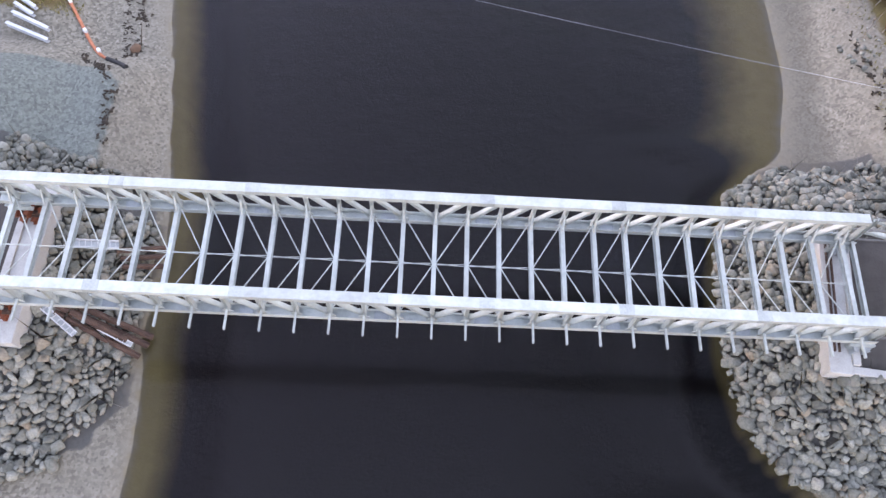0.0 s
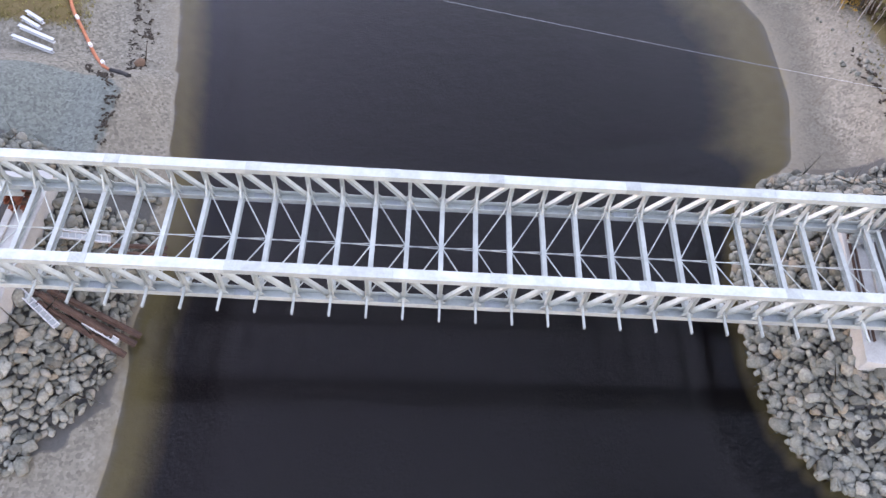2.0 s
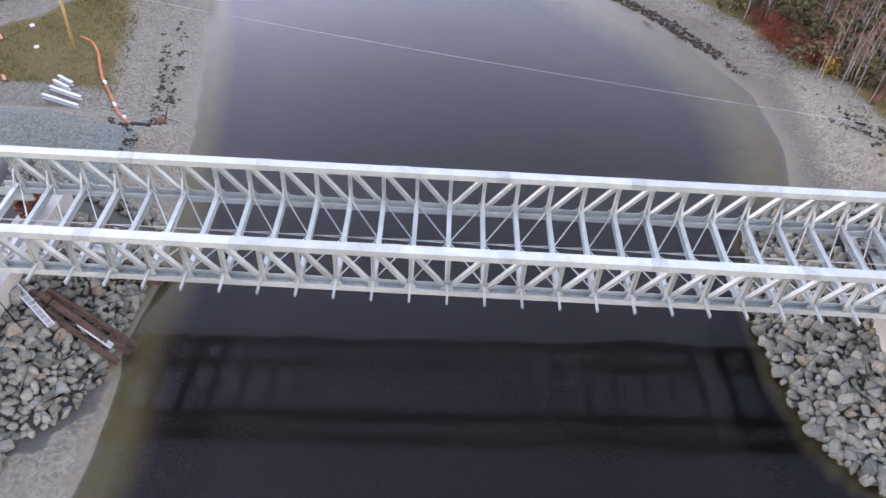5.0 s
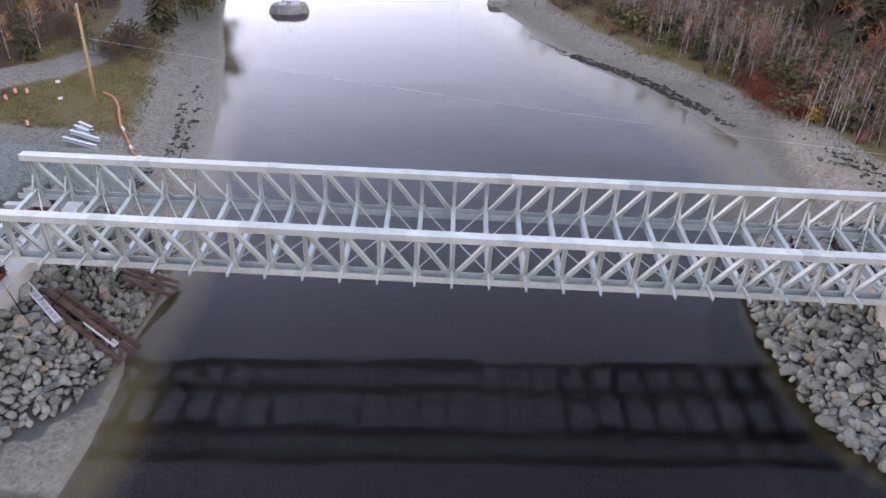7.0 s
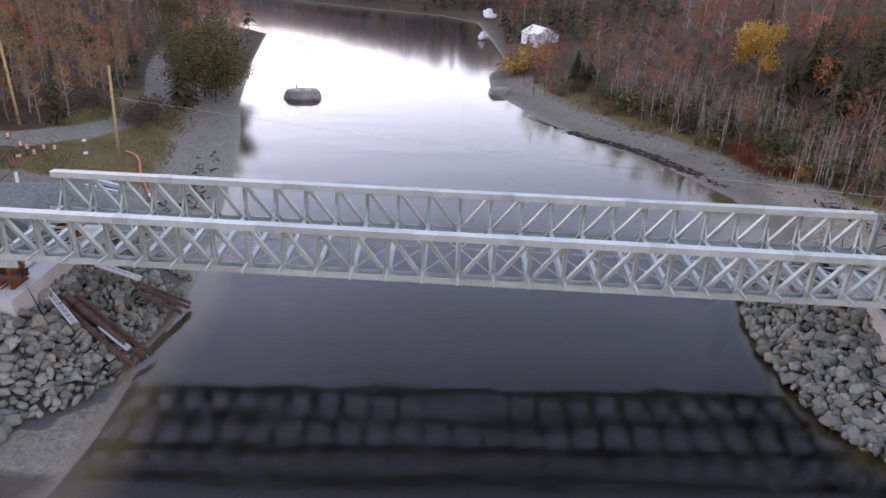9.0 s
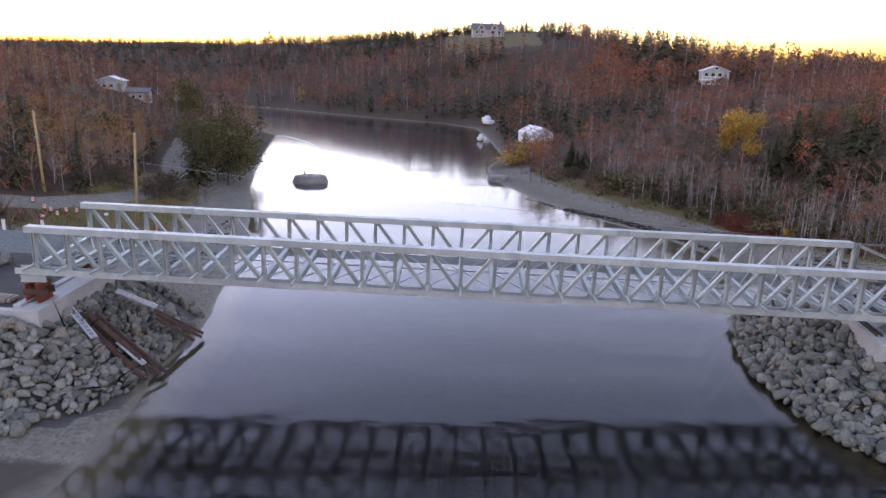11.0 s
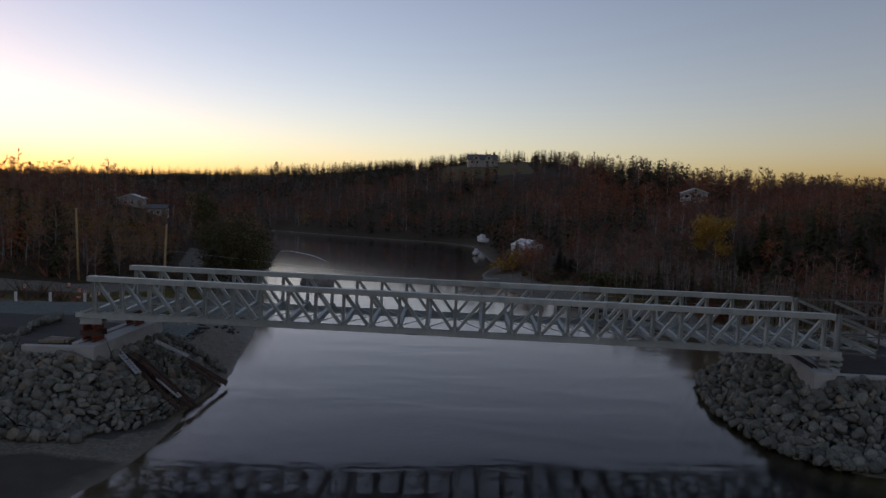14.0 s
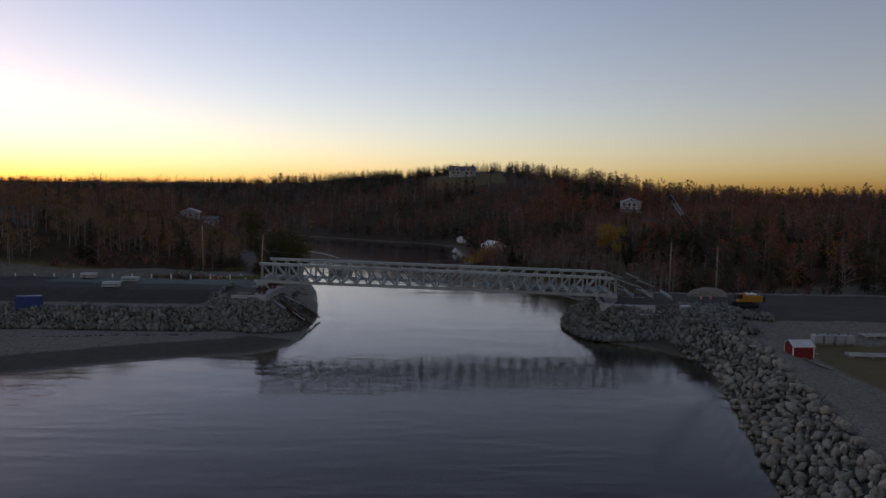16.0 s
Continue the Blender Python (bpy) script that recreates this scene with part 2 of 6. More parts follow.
    rough = math_node(n, l, "SUBTRACT", 0.92, math_node(n, l, "MULTIPLY", wet, 0.45))
    l.new(rough, b.inputs["Roughness"])
    bump_node(n, l, b, math_node(n, l, "ADD", fine, math_node(n, l, "MULTIPLY", mid, 1.5)), 0.6, 0.08)
    return m


def water_material():
    """Peat-stained river water: a clear brown body over the bed, and a mirror that grows towards grazing."""
    m = bpy.data.materials.new("river_water")
    m.use_nodes = True
    n, l = m.node_tree.nodes, m.node_tree.links
    n.remove(n["Principled BSDF"])
    p = place_node(n)
    s = n.new("ShaderNodeMapping")
    s.inputs["Scale"].default_value = (0.33, 1.0, 1.0)
    l.new(p, s.inputs["Vector"])
    swell = noise_node(n, l, s.outputs[0], 0.22, 3.0, 0.5)
    ripple = noise_node(n, l, s.outputs[0], 0.95, 2.0, 0.5)
    # the wind roughens the water downstream, in patches
    patch = noise_node(n, l, p, 0.035, 2.0)
    sep = n.new("ShaderNodeSeparateXYZ")
    l.new(p, sep.inputs[0])
    wind = math_node(n, l, "MULTIPLY", patch, math_node(n, l, "ADD", 0.35, math_node(n, l, "MULTIPLY", 0.75, math_node(n, l, "MULTIPLY", math_node(n, l, "SUBTRACT", -8.0, sep.outputs[1]), 0.018, True))))
    h = math_node(n, l, "ADD", math_node(n, l, "MULTIPLY", swell, 1.0),
                  math_node(n, l, "MULTIPLY", ripple, math_node(n, l, "MULTIPLY", wind, 1.35)))
    calm = math_node(n, l, "MULTIPLY", math_node(n, l, "SUBTRACT", sep.outputs[1], 30.0), 0.016, True)
    h = math_node(n, l, "MULTIPLY", h, math_node(n, l, "SUBTRACT", 1.0, math_node(n, l, "MULTIPLY", calm, 0.7)))
    u = n.new("ShaderNodeBump")
    u.inputs["Strength"].default_value, u.inputs["Distance"].default_value = 0.4, 0.16
    l.new(h, u.inputs["Height"])
    clear = n.new("ShaderNodeBsdfTransparent")
    clear.inputs["Color"].default_value = (0.99, 0.975, 0.94, 1)
    body = n.new("ShaderNodeBsdfDiffuse")
    body.inputs["Color"].default_value = (0.006, 0.004, 0.006, 1)
    mirror = n.new("ShaderNodeBsdfGlossy")
    mirror.inputs["Roughness"].default_value = 0.085
    mirror.inputs["Color"].default_value = (1.0, 0.95, 0.955, 1)
    l.new(u.outputs["Normal"], mirror.inputs["Normal"])
    fres = n.new("ShaderNodeFresnel")
    fres.inputs["IOR"].default_value = 1.29
    l.new(u.outputs["Normal"], fres.inputs["Normal"])
    under = n.new("ShaderNodeMixShader")
    under.inputs[0].default_value = 0.04
    l.new(clear.outputs[0], under.inputs[1])
    l.new(body.outputs[0], under.inputs[2])
    top = n.new("ShaderNodeMixShader")
    l.new(math_node(n, l, "SUBTRACT", math_node(n, l, "MULTIPLY", fres.outputs[0], 1.18), 0.0085, True), top.inputs[0])
    l.new(under.outputs[0], top.inputs[1])
    l.new(mirror.outputs[0], top.inputs[2])
    l.new(top.outputs[0], n["Material Output"].inputs["Surface"])
    return m


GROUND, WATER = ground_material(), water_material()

# ---- mesh helpers ----
def mesh_of(name, verts, faces, mat, smooth=False):
    me = bpy.data.meshes.new(name)
    me.from_pydata(verts, [], faces)
    me.materials.append(mat)
    if smooth:
        me.polygons.foreach_set("use_smooth", [True] * len(me.polygons))
    me.update()
    return me


def part(name, bm, mat, parent=None, label="", smooth=False):
    """Links a bmesh as one mesh object under a thing or a part."""
    me = bpy.data.meshes.new(name)
    bm.to_mesh(me)
    bm.free()
    me.materials.append(mat)
    if smooth:
        me.polygons.foreach_set("use_smooth", [True] * len(me.polygons))
    ob = new(name, me)
    ob.parent = parent
    return tagged(ob, label)


def thing(name, at, label, category, group="", kind="", turn=0.0):
    ob = new(name)
    ob.empty_display_size = 0.3
    ob.matrix_world = pose(*at, 0, 0, turn)
    return tagged(ob, label, category, group, kind)


def bm_box(x0, x1, y0, y1, z0, z1, bevel=0.0, bm=None):
    bm = bm or bmesh.new()
    v = bmesh.ops.create_cube(bm, size=1.0, matrix=Matrix.Translation(((x0 + x1) / 2, (y0 + y1) / 2, (z0 + z1) / 2)) @ Matrix.Diagonal((x1 - x0, y1 - y0, z1 - z0, 1)))["verts"]
    if bevel:
        edges = {e for w in v for e in w.link_edges}
        bmesh.ops.bevel(bm, geom=list(edges), offset=bevel, segments=1, affect="EDGES")
    return bm


def bm_cyl(p0, p1, r0, r1=None, sides=8, bm=None):
    bm = bm or bmesh.new()
    p0, p1 = Vector(p0), Vector(p1)
    d = p1 - p0
    m = Matrix.Translation((p0 + p1) / 2) @ d.to_track_quat("Z", "Y").to_matrix().to_4x4()
    bmesh.ops.create_cone(bm, cap_ends=True, segments=sides, radius1=r0, radius2=r0 if r1 is None else r1, depth=d.length, matrix=m)
    return bm


def bm_profile(p0, p1, prof, up=(0, 0, 1), bm=None):
    """A bar from p0 to p1 whose cross-section is the closed outline prof of (side, up) pairs."""
    bm = bm or bmesh.new()
    p0, p1 = Vector(p0), Vector(p1)
    d = (p1 - p0).normalized()
    side = d.cross(Vector(up)).normalized()
    u = side.cross(d)
    rings = [[bm.verts.new(p + side * a + u * b) for a, b in prof] for p in (p0, p1)]
    k = len(prof)
    for i in range(k):
        bm.faces.new((rings[0][i], rings[0][(i + 1) % k], rings[1][(i + 1) % k], rings[1][i]))
    bm.faces.new(rings[0][::-1])
    bm.faces.new(rings[1])
    bmesh.ops.recalc_face_normals(bm, faces=bm.faces)
    return bm


def i_section(w, h, tf=0.03, tw=0.03):
    a, b, t = w / 2, h / 2, tw / 2
    return [(-a, -b), (a, -b), (a, -b + tf), (t, -b + tf), (t, b - tf), (a, b - tf), (a, b), (-a, b), (-a, b - tf), (-t, b - tf), (-t, -b + tf), (-a, -b + tf)]


def u_section(w, h, t=0.03):
    """Open downwards."""
    a, b = w / 2, h / 2
    return [(-a, -b), (-a + t, -b), (-a + t, b - t), (a - t, b - t), (a - t, -b), (a, -b), (a, b), (-a, b)]


def flat(w, h):
    return [(-w / 2, -h / 2), (w / 2, -h / 2), (w / 2, h / 2), (-w / 2, h / 2)]


# ---- the river, its banks and the hills: one sheet ----
SHORE = [(-520, -260), (-200, -70), (-100, -46), (-60, -37), (-43.7, -32), (-34.9, -26.6), (-29.0, -23.5), (-21.5, -21.0), (-18.6, -17.5), (-17.6, -13), (-17.4, -9.5), (-17.6, -6.1), (-18.3, -2.5), (-18.0, 3),
         (-18.4, 8), (-19.8, 13), (-21.3, 23), (-23.4, 34), (-27.5, 50), (-31.8, 64), (-35, 78), (-40, 100), (-48, 142), (-75, 172), (-130, 203), (-420, 240),
         (-420, 330), (-130, 272), (-77, 249), (-45.5, 223), (-23, 206), (-7, 196), (4.5, 178), (6.5, 155), (8, 128), (9, 112), (5, 92), (5, 78), (11.2, 60),
         (16.2, 49), (22.6, 40), (27, 29), (27, 20), (25.4, 13.5), (20.5, 9.5), (19.0, 4), (18.8, -2), (19.2, -6), (20.2, -8.3), (22, -10.2), (25.3, -12.6), (29, -16.5), (31.5, -20),
         (31.3, -26), (29, -35), (25.9, -48), (23.3, -59), (20.5, -72), (30, -110), (90, -180), (420, -420), (0, -700), (-520, -700)]


def signed_shore(x, y):
    """Distance to the waterline, positive on land."""
    p = np.array(SHORE, float)
    q = np.roll(p, -1, 0)
    best = np.full(x.shape, 1e9)
    inside = np.zeros(x.shape, bool)
    for (ax, ay), (bx, by) in zip(p, q):
        dx, dy = bx - ax, by - ay
        t = np.clip(((x - ax) * dx + (y - ay) * dy) / (dx * dx + dy * dy), 0, 1)
        best = np.minimum(best, np.hypot(x - ax - t * dx, y - ay - t * dy))
        if ay != by:
            inside ^= ((ay > y) != (by > y)) & (x < (bx - ax) * (y - ay) / (by - ay) + ax)
    return np.where(inside, -best, best)


def smooth01(v, a, b):
    t = np.clip((v - a) / (b - a), 0, 1)
    return t * t * (3 - 2 * t)


def box_gap(x, y, x0, x1, y0, y1):
    return np.hypot(np.maximum(np.maximum(x0 - x, x - x1), 0), np.maximum(np.maximum(y0 - y, y - y1), 0))


# raised pads: x0, x1, y0, y1, top, slope of their sides
PADS = [(-31, -25.4, -3.9, 5.6, 4.55, 0.68), (-600, -30, -7, 16, 3.2, 0.42), (-600, -31, 1, 14.5, 4.7, 0.5), (25.2, 600, -3.8, 6.6, 4.1, 0.70), (34, 600, -12, 12, 4.0, 0.13), (36, 600, -5.5, 0, 4.0, 0.45),
        (-33, -23.4, 9, 16.8, 2.4, 0.6)]
# rises in the hills: x, y, radius, height
KNOLLS = [(10, 320, 75, 6.0), (-78, 120, 22, 4.0), (74, 178, 30, -2.8), (-95, 85, 30, 2.0)]


LANE = [(-75, 18), (-60, 22), (-50, 26.6), (-43.5, 30), (-40, 34), (-38.3, 40), (-38.6, 48), (-42.5, 62), (-49, 78), (-54, 96)]


def lane_gap(x, y):
    best = np.full(np.shape(x), 1e9)
    for (ax, ay), (bx, by) in zip(LANE, LANE[1:]):
        dx, dy = bx - ax, by - ay
        t = np.clip(((x - ax) * dx + (y - ay) * dy) / (dx * dx + dy * dy), 0, 1)
        best = np.minimum(best, np.hypot(x - ax - t * dx, y - ay - t * dy))
    return best


def waves(x, y, s):
    return np.sin(x / s + 1.3) * np.cos(y / (0.83 * s) + 0.4) + 0.5 * np.sin((x + y) / (0.47 * s) + 2.0)


def land(x, y):
    """Height of the ground, and the distance to the waterline."""
    x, y = np.asarray(x, float), np.asarray(y, float)
    sd = signed_shore(x, y)
    d = np.maximum(sd, 0)
    u = np.maximum(d - 6, 0) / 85
    hill = 32 * (1 - np.exp(-u ** 1.5)) * smooth01(y, 10, 40) * (1 - 0.62 * smooth01(x, 45, 135)) * (1 - (0.5 - 0.35 * smooth01(y, 235, 280)) * smooth01(-x, 45, 150)) * (1 - 0.3 * smooth01(x, 60, 110) * (1 - smooth01(y, 120, 200)))
    for kx, ky, kr, kh in KNOLLS:
        hill = hill + kh * np.exp(-((x - kx) ** 2 + (y - ky) ** 2) / kr ** 2) * smooth01(d, 8, 30)
    hill = hill + smooth01(d, 25, 120) * smooth01(y, 30, 80) * waves(x, y, 34) * 1.2
    h = np.minimum(d, 9) * (0.115 + 0.16 * smooth01(y, 78, 105)) + hill
    h = h + 1.15 * smooth01(d, 4.5, 9) * smooth01(y, 18, 23) * (1 - smooth01(y, 50, 66)) * (x < 0)
    h = np.where(y < 10, np.minimum(h, 0.35 + 0.075 * d), h)
    right = (x > 10) & (y < -18)
    rock_bank = np.minimum(d * 0.55, 3.2) - smooth01(d, 6, 9) * 0.7
    h = np.where(right, np.maximum(h, rock_bank * smooth01(-y, 18, 22)), h)
    for x0, x1, y0, y1, z, s in PADS:
        k = 6.0 if s < 0.3 else 1.0        # long gentle falls run down the slope only, not along the road
        h = np.maximum(h, np.where(sd > -3, z - s * box_gap(x * k, y, x0 * k, x1 * k, y0, y1), -9))
    h = np.where(sd > 0, np.minimum(h, 0.9 * d), h)
    w = np.maximum(-sd, 0) * np.where(x < 0, 2.3, 0.9 + 7.0 * smooth01(-y, -16, -8))
    bed = -0.13 * np.minimum(w, 2.5) - 0.9 * smooth01(w, 1.5, 6) - 1.6 * smooth01(w, 5, 12)
    # deep water right at the toe of the boulders on the outer bank
    bed = bed - 1.4 * smooth01(-sd, -0.1, 0.5) * (1 - smooth01(-sd, 3, 17)) * smooth01(x, 2, 14) * smooth01(-y, -10, -7) * (1 - smooth01(-y, 9, 13))
    return np.where(sd > 0, h, np.maximum(np.minimum(h, bed), bed)), sd


def axis(lo, a, b, hi, step, grow):
    mid = list(np.arange(a, b, step))
    up, s = [b], step
    while up[-1] < hi:
        s *= grow
        up.append(up[-1] + s)
    dn, s = [a], step
    while dn[-1] > lo:
        s *= grow
        dn.append(dn[-1] - s)
    return np.array(dn[:0:-1] + mid + up)


def build_ground():
    xs, ys = axis(-1900, -62, 62, 1900, 0.8, 1.09), axis(-900, -66, 78, 79, 0.8, 1.05)
    ys = np.concatenate([ys[ys < 78], np.arange(78, 214, 1.25), axis(213, 214, 215, 3200, 1.4, 1.06)[1:]])
    gx, gy = np.meshgrid(xs, ys)
    h, sd = land(gx, gy)
    near = smooth01(sd, 0.2, 3) * np.where((np.abs(gx) < 45) & (gy < 11), 0.35, 1.0)
    h = h + near * 0.05 * waves(gx, gy, 0.9) + near * 0.08 * waves(gx, gy, 2.7)
    nx, ny = len(xs), len(ys)
    co = np.stack([gx, gy, h], -1).reshape(-1, 3)
    i = np.arange(nx * ny).reshape(ny, nx)
    quads = np.stack([i[:-1, :-1], i[:-1, 1:], i[1:, 1:], i[1:, :-1]], -1).reshape(-1, 4)
    me = bpy.data.meshes.new("ground")
    me.vertices.add(len(co))
    me.vertices.foreach_set("co", co.ravel())
    me.loops.add(quads.size)
    me.loops.foreach_set("vertex_index", quads.ravel())
    me.polygons.add(len(quads))
    me.polygons.foreach_set("loop_start", np.arange(0, quads.size, 4))
    me.polygons.foreach_set("use_smooth", np.ones(len(quads), bool))
    me.update(calc_edges=True)
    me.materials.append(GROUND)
    grass = smooth01(sd, 5.5, 9) * np.where(gx < 0, smooth01(gy, 21, 24.5), smooth01(gy, 15, 20)) * (1 - smooth01(sd, 16, 26) * (gx > 0))
    grass = np.maximum(grass, smooth01(box_gap(gx, gy, 42, 75, -50, -25), 5, 0) * smooth01(sd, 8, 11))
    lawn = smooth01(box_gap(gx, gy, -6, 32, 288, 326), 6, 0)
    lawn = np.maximum(lawn, smooth01(box_gap(gx, gy, 52, 80, 158, 172), 6, 0))
    litter = smooth01(sd, 11, 16) * smooth01(gy, 20, 28) * (1 - lawn)
    litter = np.where((gx < 0) & (gy < 60), litter * smooth01(sd, 14, 22), litter)
    litter = np.maximum(litter, smooth01(sd, -0.3, 0.4) * smooth01(gy, 78, 96) * (1 - lawn))
    grass = np.maximum(grass, lawn)
    track = smooth01(box_gap(gx, gy, -600, -26, -2.5, 14), 2, 0)
    track = np.maximum(track, smooth01(box_gap(gx, gy, 26, 600, -12, 9), 3, 0))
    lane = lane_gap(gx, gy)
    gravel_lane = smooth01(lane, 2.4, 1.4)
    gravel = smooth01(box_gap(gx, gy, -60, -25.4, 9.5, 15.4), 2.4, 1.6)
    # boulder slopes whose ground is painted dark for the shade between stones
    gap_shade = (box_gap(gx, gy, -31, -25.4, -3.9, 5.6) < np.where(gy < -5, 7.3, 6.6)) & (gx > -31.5) & (gy < 10.6 - 0.24 * (gx + 31)) | (box_gap(gx, gy, -600, -30, -7, 16) < 6) & (gy < -6.5) & (gx < -29)
    gap_shade |= (box_gap(gx, gy, 25.2, 60, -3.8, 6.6) < 6.0) & (gx < 42) & ((gx < 31) | (gy < 0)) | (gx > 15) & (gy < -19) & (sd < 5.0) | (gx > 30) & (gx < 43) & (gy < -4.5) & ((gy > -13.5) | (gx > 32.5) & (gy > -19.2) & (gx < 39)) & (h < 3.7)
    gap_shade &= (h < 4.0) & (sd > 0.1)
    mud = smooth01(gy, -11, -14) * (smooth01(h, 0.95, 0.55) * (gx < 0) + smooth01(h, 1.7, 1.2) * (gx > 0)) * (sd > -2)
    for key, val in (("mud", mud), ("gap_shade", gap_shade * 1.0), ("grass", grass * (1 - gravel_lane)), ("litter", litter * (1 - track) * (1 - gravel) * (1 - gravel_lane)), ("track", track), ("gravel", gravel)):
        me.attributes.new(key, "FLOAT", "POINT").data.foreach_set("value", val.ravel().astype(np.float32))
    return tagged(new("ground", me), "sand, gravel and leaf-littered ground along the river", "ground", kind="structure")


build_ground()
_w = axis(-1900, -100, 100, 1900, 20, 1.3)
_v = np.stack([*np.meshgrid(_w, np.concatenate([[-900, -500], np.arange(-300, 341, 20)])), np.zeros((35, len(_w)))], -1)
_i = np.arange(35 * len(_w)).reshape(35, len(_w))
tagged(new("water", mesh_of("water", _v.reshape(-1, 3).tolist(), np.stack([_i[:-1, :-1], _i[:-1, 1:], _i[1:, 1:], _i[1:, :-1]], -1).reshape(-1, 4).tolist(), WATER, True)),
       "dark peat-brown river water, nearly still", "water", kind="structure")


def ground_z(x, y):
    return float(land(np.array([x]), np.array([y]))[0][0])

# ---- the truss bridge ----
BAY, HALF, SLOPE = 1.9, 13, 1.49
Y_NEAR, Y_FAR = -2.52, 3.74            # centre lines of the two trusses
Z_TOP, Z_BOT = 2.02, -0.47             # centre heights of the chords over deck level
TOP_W, TOP_H, BOT_W, BOT_H = 0.59, 0.36, 0.62, 0.36
bridge = new("truss_bridge")
bridge.matrix_world = pose(0, 0, 6.35, 0, SLOPE, 0)
tagged(bridge, "pale galvanised steel truss bridge, deck not yet laid, over a river", "bridge")
JOINTS = [-13.22, -9.5, -5.5, -1.5, 1.5, 5.5, 9.5, 13.3]


def share(name, me, m, parent, label=""):
    ob = new(name, me)
    ob.parent = parent
    ob.matrix_basis = m
    return tagged(ob, label)


def mesh_from(bm, name, mat):
    me = bpy.data.meshes.new(name)
    bm.to_mesh(me)
    bm.free()
    me.materials.append(mat)
    return me


def high(x, y):
    """The upstream truss stands a little higher than the downstream one."""
    return 0.23 + 0.003 * x if y == Y_FAR else 0.0


def build_bridge():
    # chords in bolted lengths, with splice plates
    for y in (Y_NEAR, Y_FAR):
        for a, b in zip(JOINTS, JOINTS[1:]):
            part("top_chord", bm_profile((a * BAY + 0.006, y, Z_TOP + high(a * BAY, y)), (b * BAY - 0.006, y, Z_TOP + high(b * BAY, y)), u_section(TOP_W, TOP_H)), GALV, bridge)
            a, b = (-13.6 if a < -13 else a), (13.6 if b > 13 else b)
            bm = bm_profile((a * BAY + 0.006, y, Z_BOT + high(a * BAY, y)), (b * BAY - 0.006, y, Z_BOT + high(b * BAY, y)), [(s, -u) for s, u in u_section(BOT_W, BOT_H)][::-1])
            part("bottom_chord", bm, GALV, bridge)
        for j in JOINTS[1:-1]:
            x = j * BAY
            up = high(x, y)
            part("splice_plate", bm_box(x - 0.42, x + 0.42, y - TOP_W / 2 - 0.012, y + TOP_W / 2 + 0.012, Z_TOP - 0.15 + up, Z_TOP + TOP_H / 2 + 0.014 + up, 0.006), GALV_MID, bridge, "slightly stained bolted splice plate")
            part("splice_plate", bm_box(x - 0.42, x + 0.42, y - BOT_W / 2 - 0.012, y + BOT_W / 2 + 0.012, Z_BOT - BOT_H / 2 - 0.014 + up, Z_BOT - 0.1 + up, 0.006), GALV_DULL, bridge, "dull bolted splice plate")
    # one post, one web diagonal and one gusset, used all along
    z0, z1 = Z_BOT - 0.05, Z_TOP - TOP_H / 2 + 0.02
    post = mesh_from(bm_profile((0, 0, z0), (0, 0, z1), i_section(0.30, 0.20, 0.02, 0.02), (1, 0, 0)), "post", GALV)
    dz0, dz1 = Z_BOT + 0.16, Z_TOP - 0.17
    rise = mesh_from(bm_profile((0.12, 0, dz1), (BAY - 0.12, 0, dz0), i_section(0.26, 0.20, 0.02, 0.02), (0, 0, 1)), "diagonal", GALV)
    gus = mesh_from(bm_profile((0, -0.014, 0), (0, 0.014, 0), [(-0.34, 0), (0.34, 0), (0.24, 0.2), (0.1, 0.36), (-0.1, 0.36), (-0.24, 0.2)], (0, 0, 1)), "gusset", GALV)
    for y in (Y_NEAR, Y_FAR):
        for k in range(-HALF, HALF + 1):
            up = high(k * BAY, y)
            share("post", post, Matrix.Translation((k * BAY, y, up)), bridge)
            for side in (-0.2, 0.2):
                share("gusset", gus, Matrix.Translation((k * BAY, y + side, Z_BOT + BOT_H / 2 - 0.04 + up)), bridge)
            if k < HALF:
                m = Matrix.Translation((k * BAY, y, up)) if k < 0 else Matrix.Translation(((k + 1) * BAY, y, up)) @ Matrix.Diagonal((-1, 1, 1, 1))
                share("diagonal", rise, m, bridge)
    # cross-beams under the deck level, with outrigger stubs on the downstream side
    ya, yb = Y_NEAR + BOT_W / 2 - 0.28, Y_FAR - BOT_W / 2 + 0.28
    beam = mesh_from(bm_profile((0, ya, -0.26), (0, yb, 0.0), i_section(0.25, 0.42, 0.03, 0.03)), "cross_beam", GALV)
    stub = mesh_from(bm_profile((0, -3.9, -0.08), (0, ya, -0.08), i_section(0.11, 0.16, 0.02, 0.02)), "outrigger", GALV)
    knee = mesh_from(bm_profile((0, Y_NEAR + 0.05, 0.85), (0, Y_NEAR + 0.62, -0.05), flat(0.1, 0.1), (1, 0, 0)), "knee_brace", GALV)
    knee_far = mesh_from(bm_profile((0, Y_FAR - 0.05, 1.11), (0, Y_FAR - 0.62, 0.2), flat(0.1, 0.1), (1, 0, 0)), "knee_brace", GALV)
    mid = (Y_NEAR + Y_FAR) / 2
    rods = {}
    for sx in (1, -1):
        for y in (ya + 0.1, yb - 0.1):
            rods[sx, y] = mesh_from(bm_cyl((0.05 * sx, y, -0.13 if y < mid else 0.12), (BAY * sx - 0.05 * sx, mid, 0.0), 0.035, sides=6), "brace_rod", GALV)
    tie = mesh_from(bm_cyl((0.08, -0.05, 0), (BAY - 0.08, 0.05, 0), 0.024, sides=6), "tie_rod", GALV)
    tie2 = mesh_from(bm_cyl((0.08, 0.05, 0), (BAY - 0.08, -0.05, 0), 0.024, sides=6), "tie_rod", GALV)
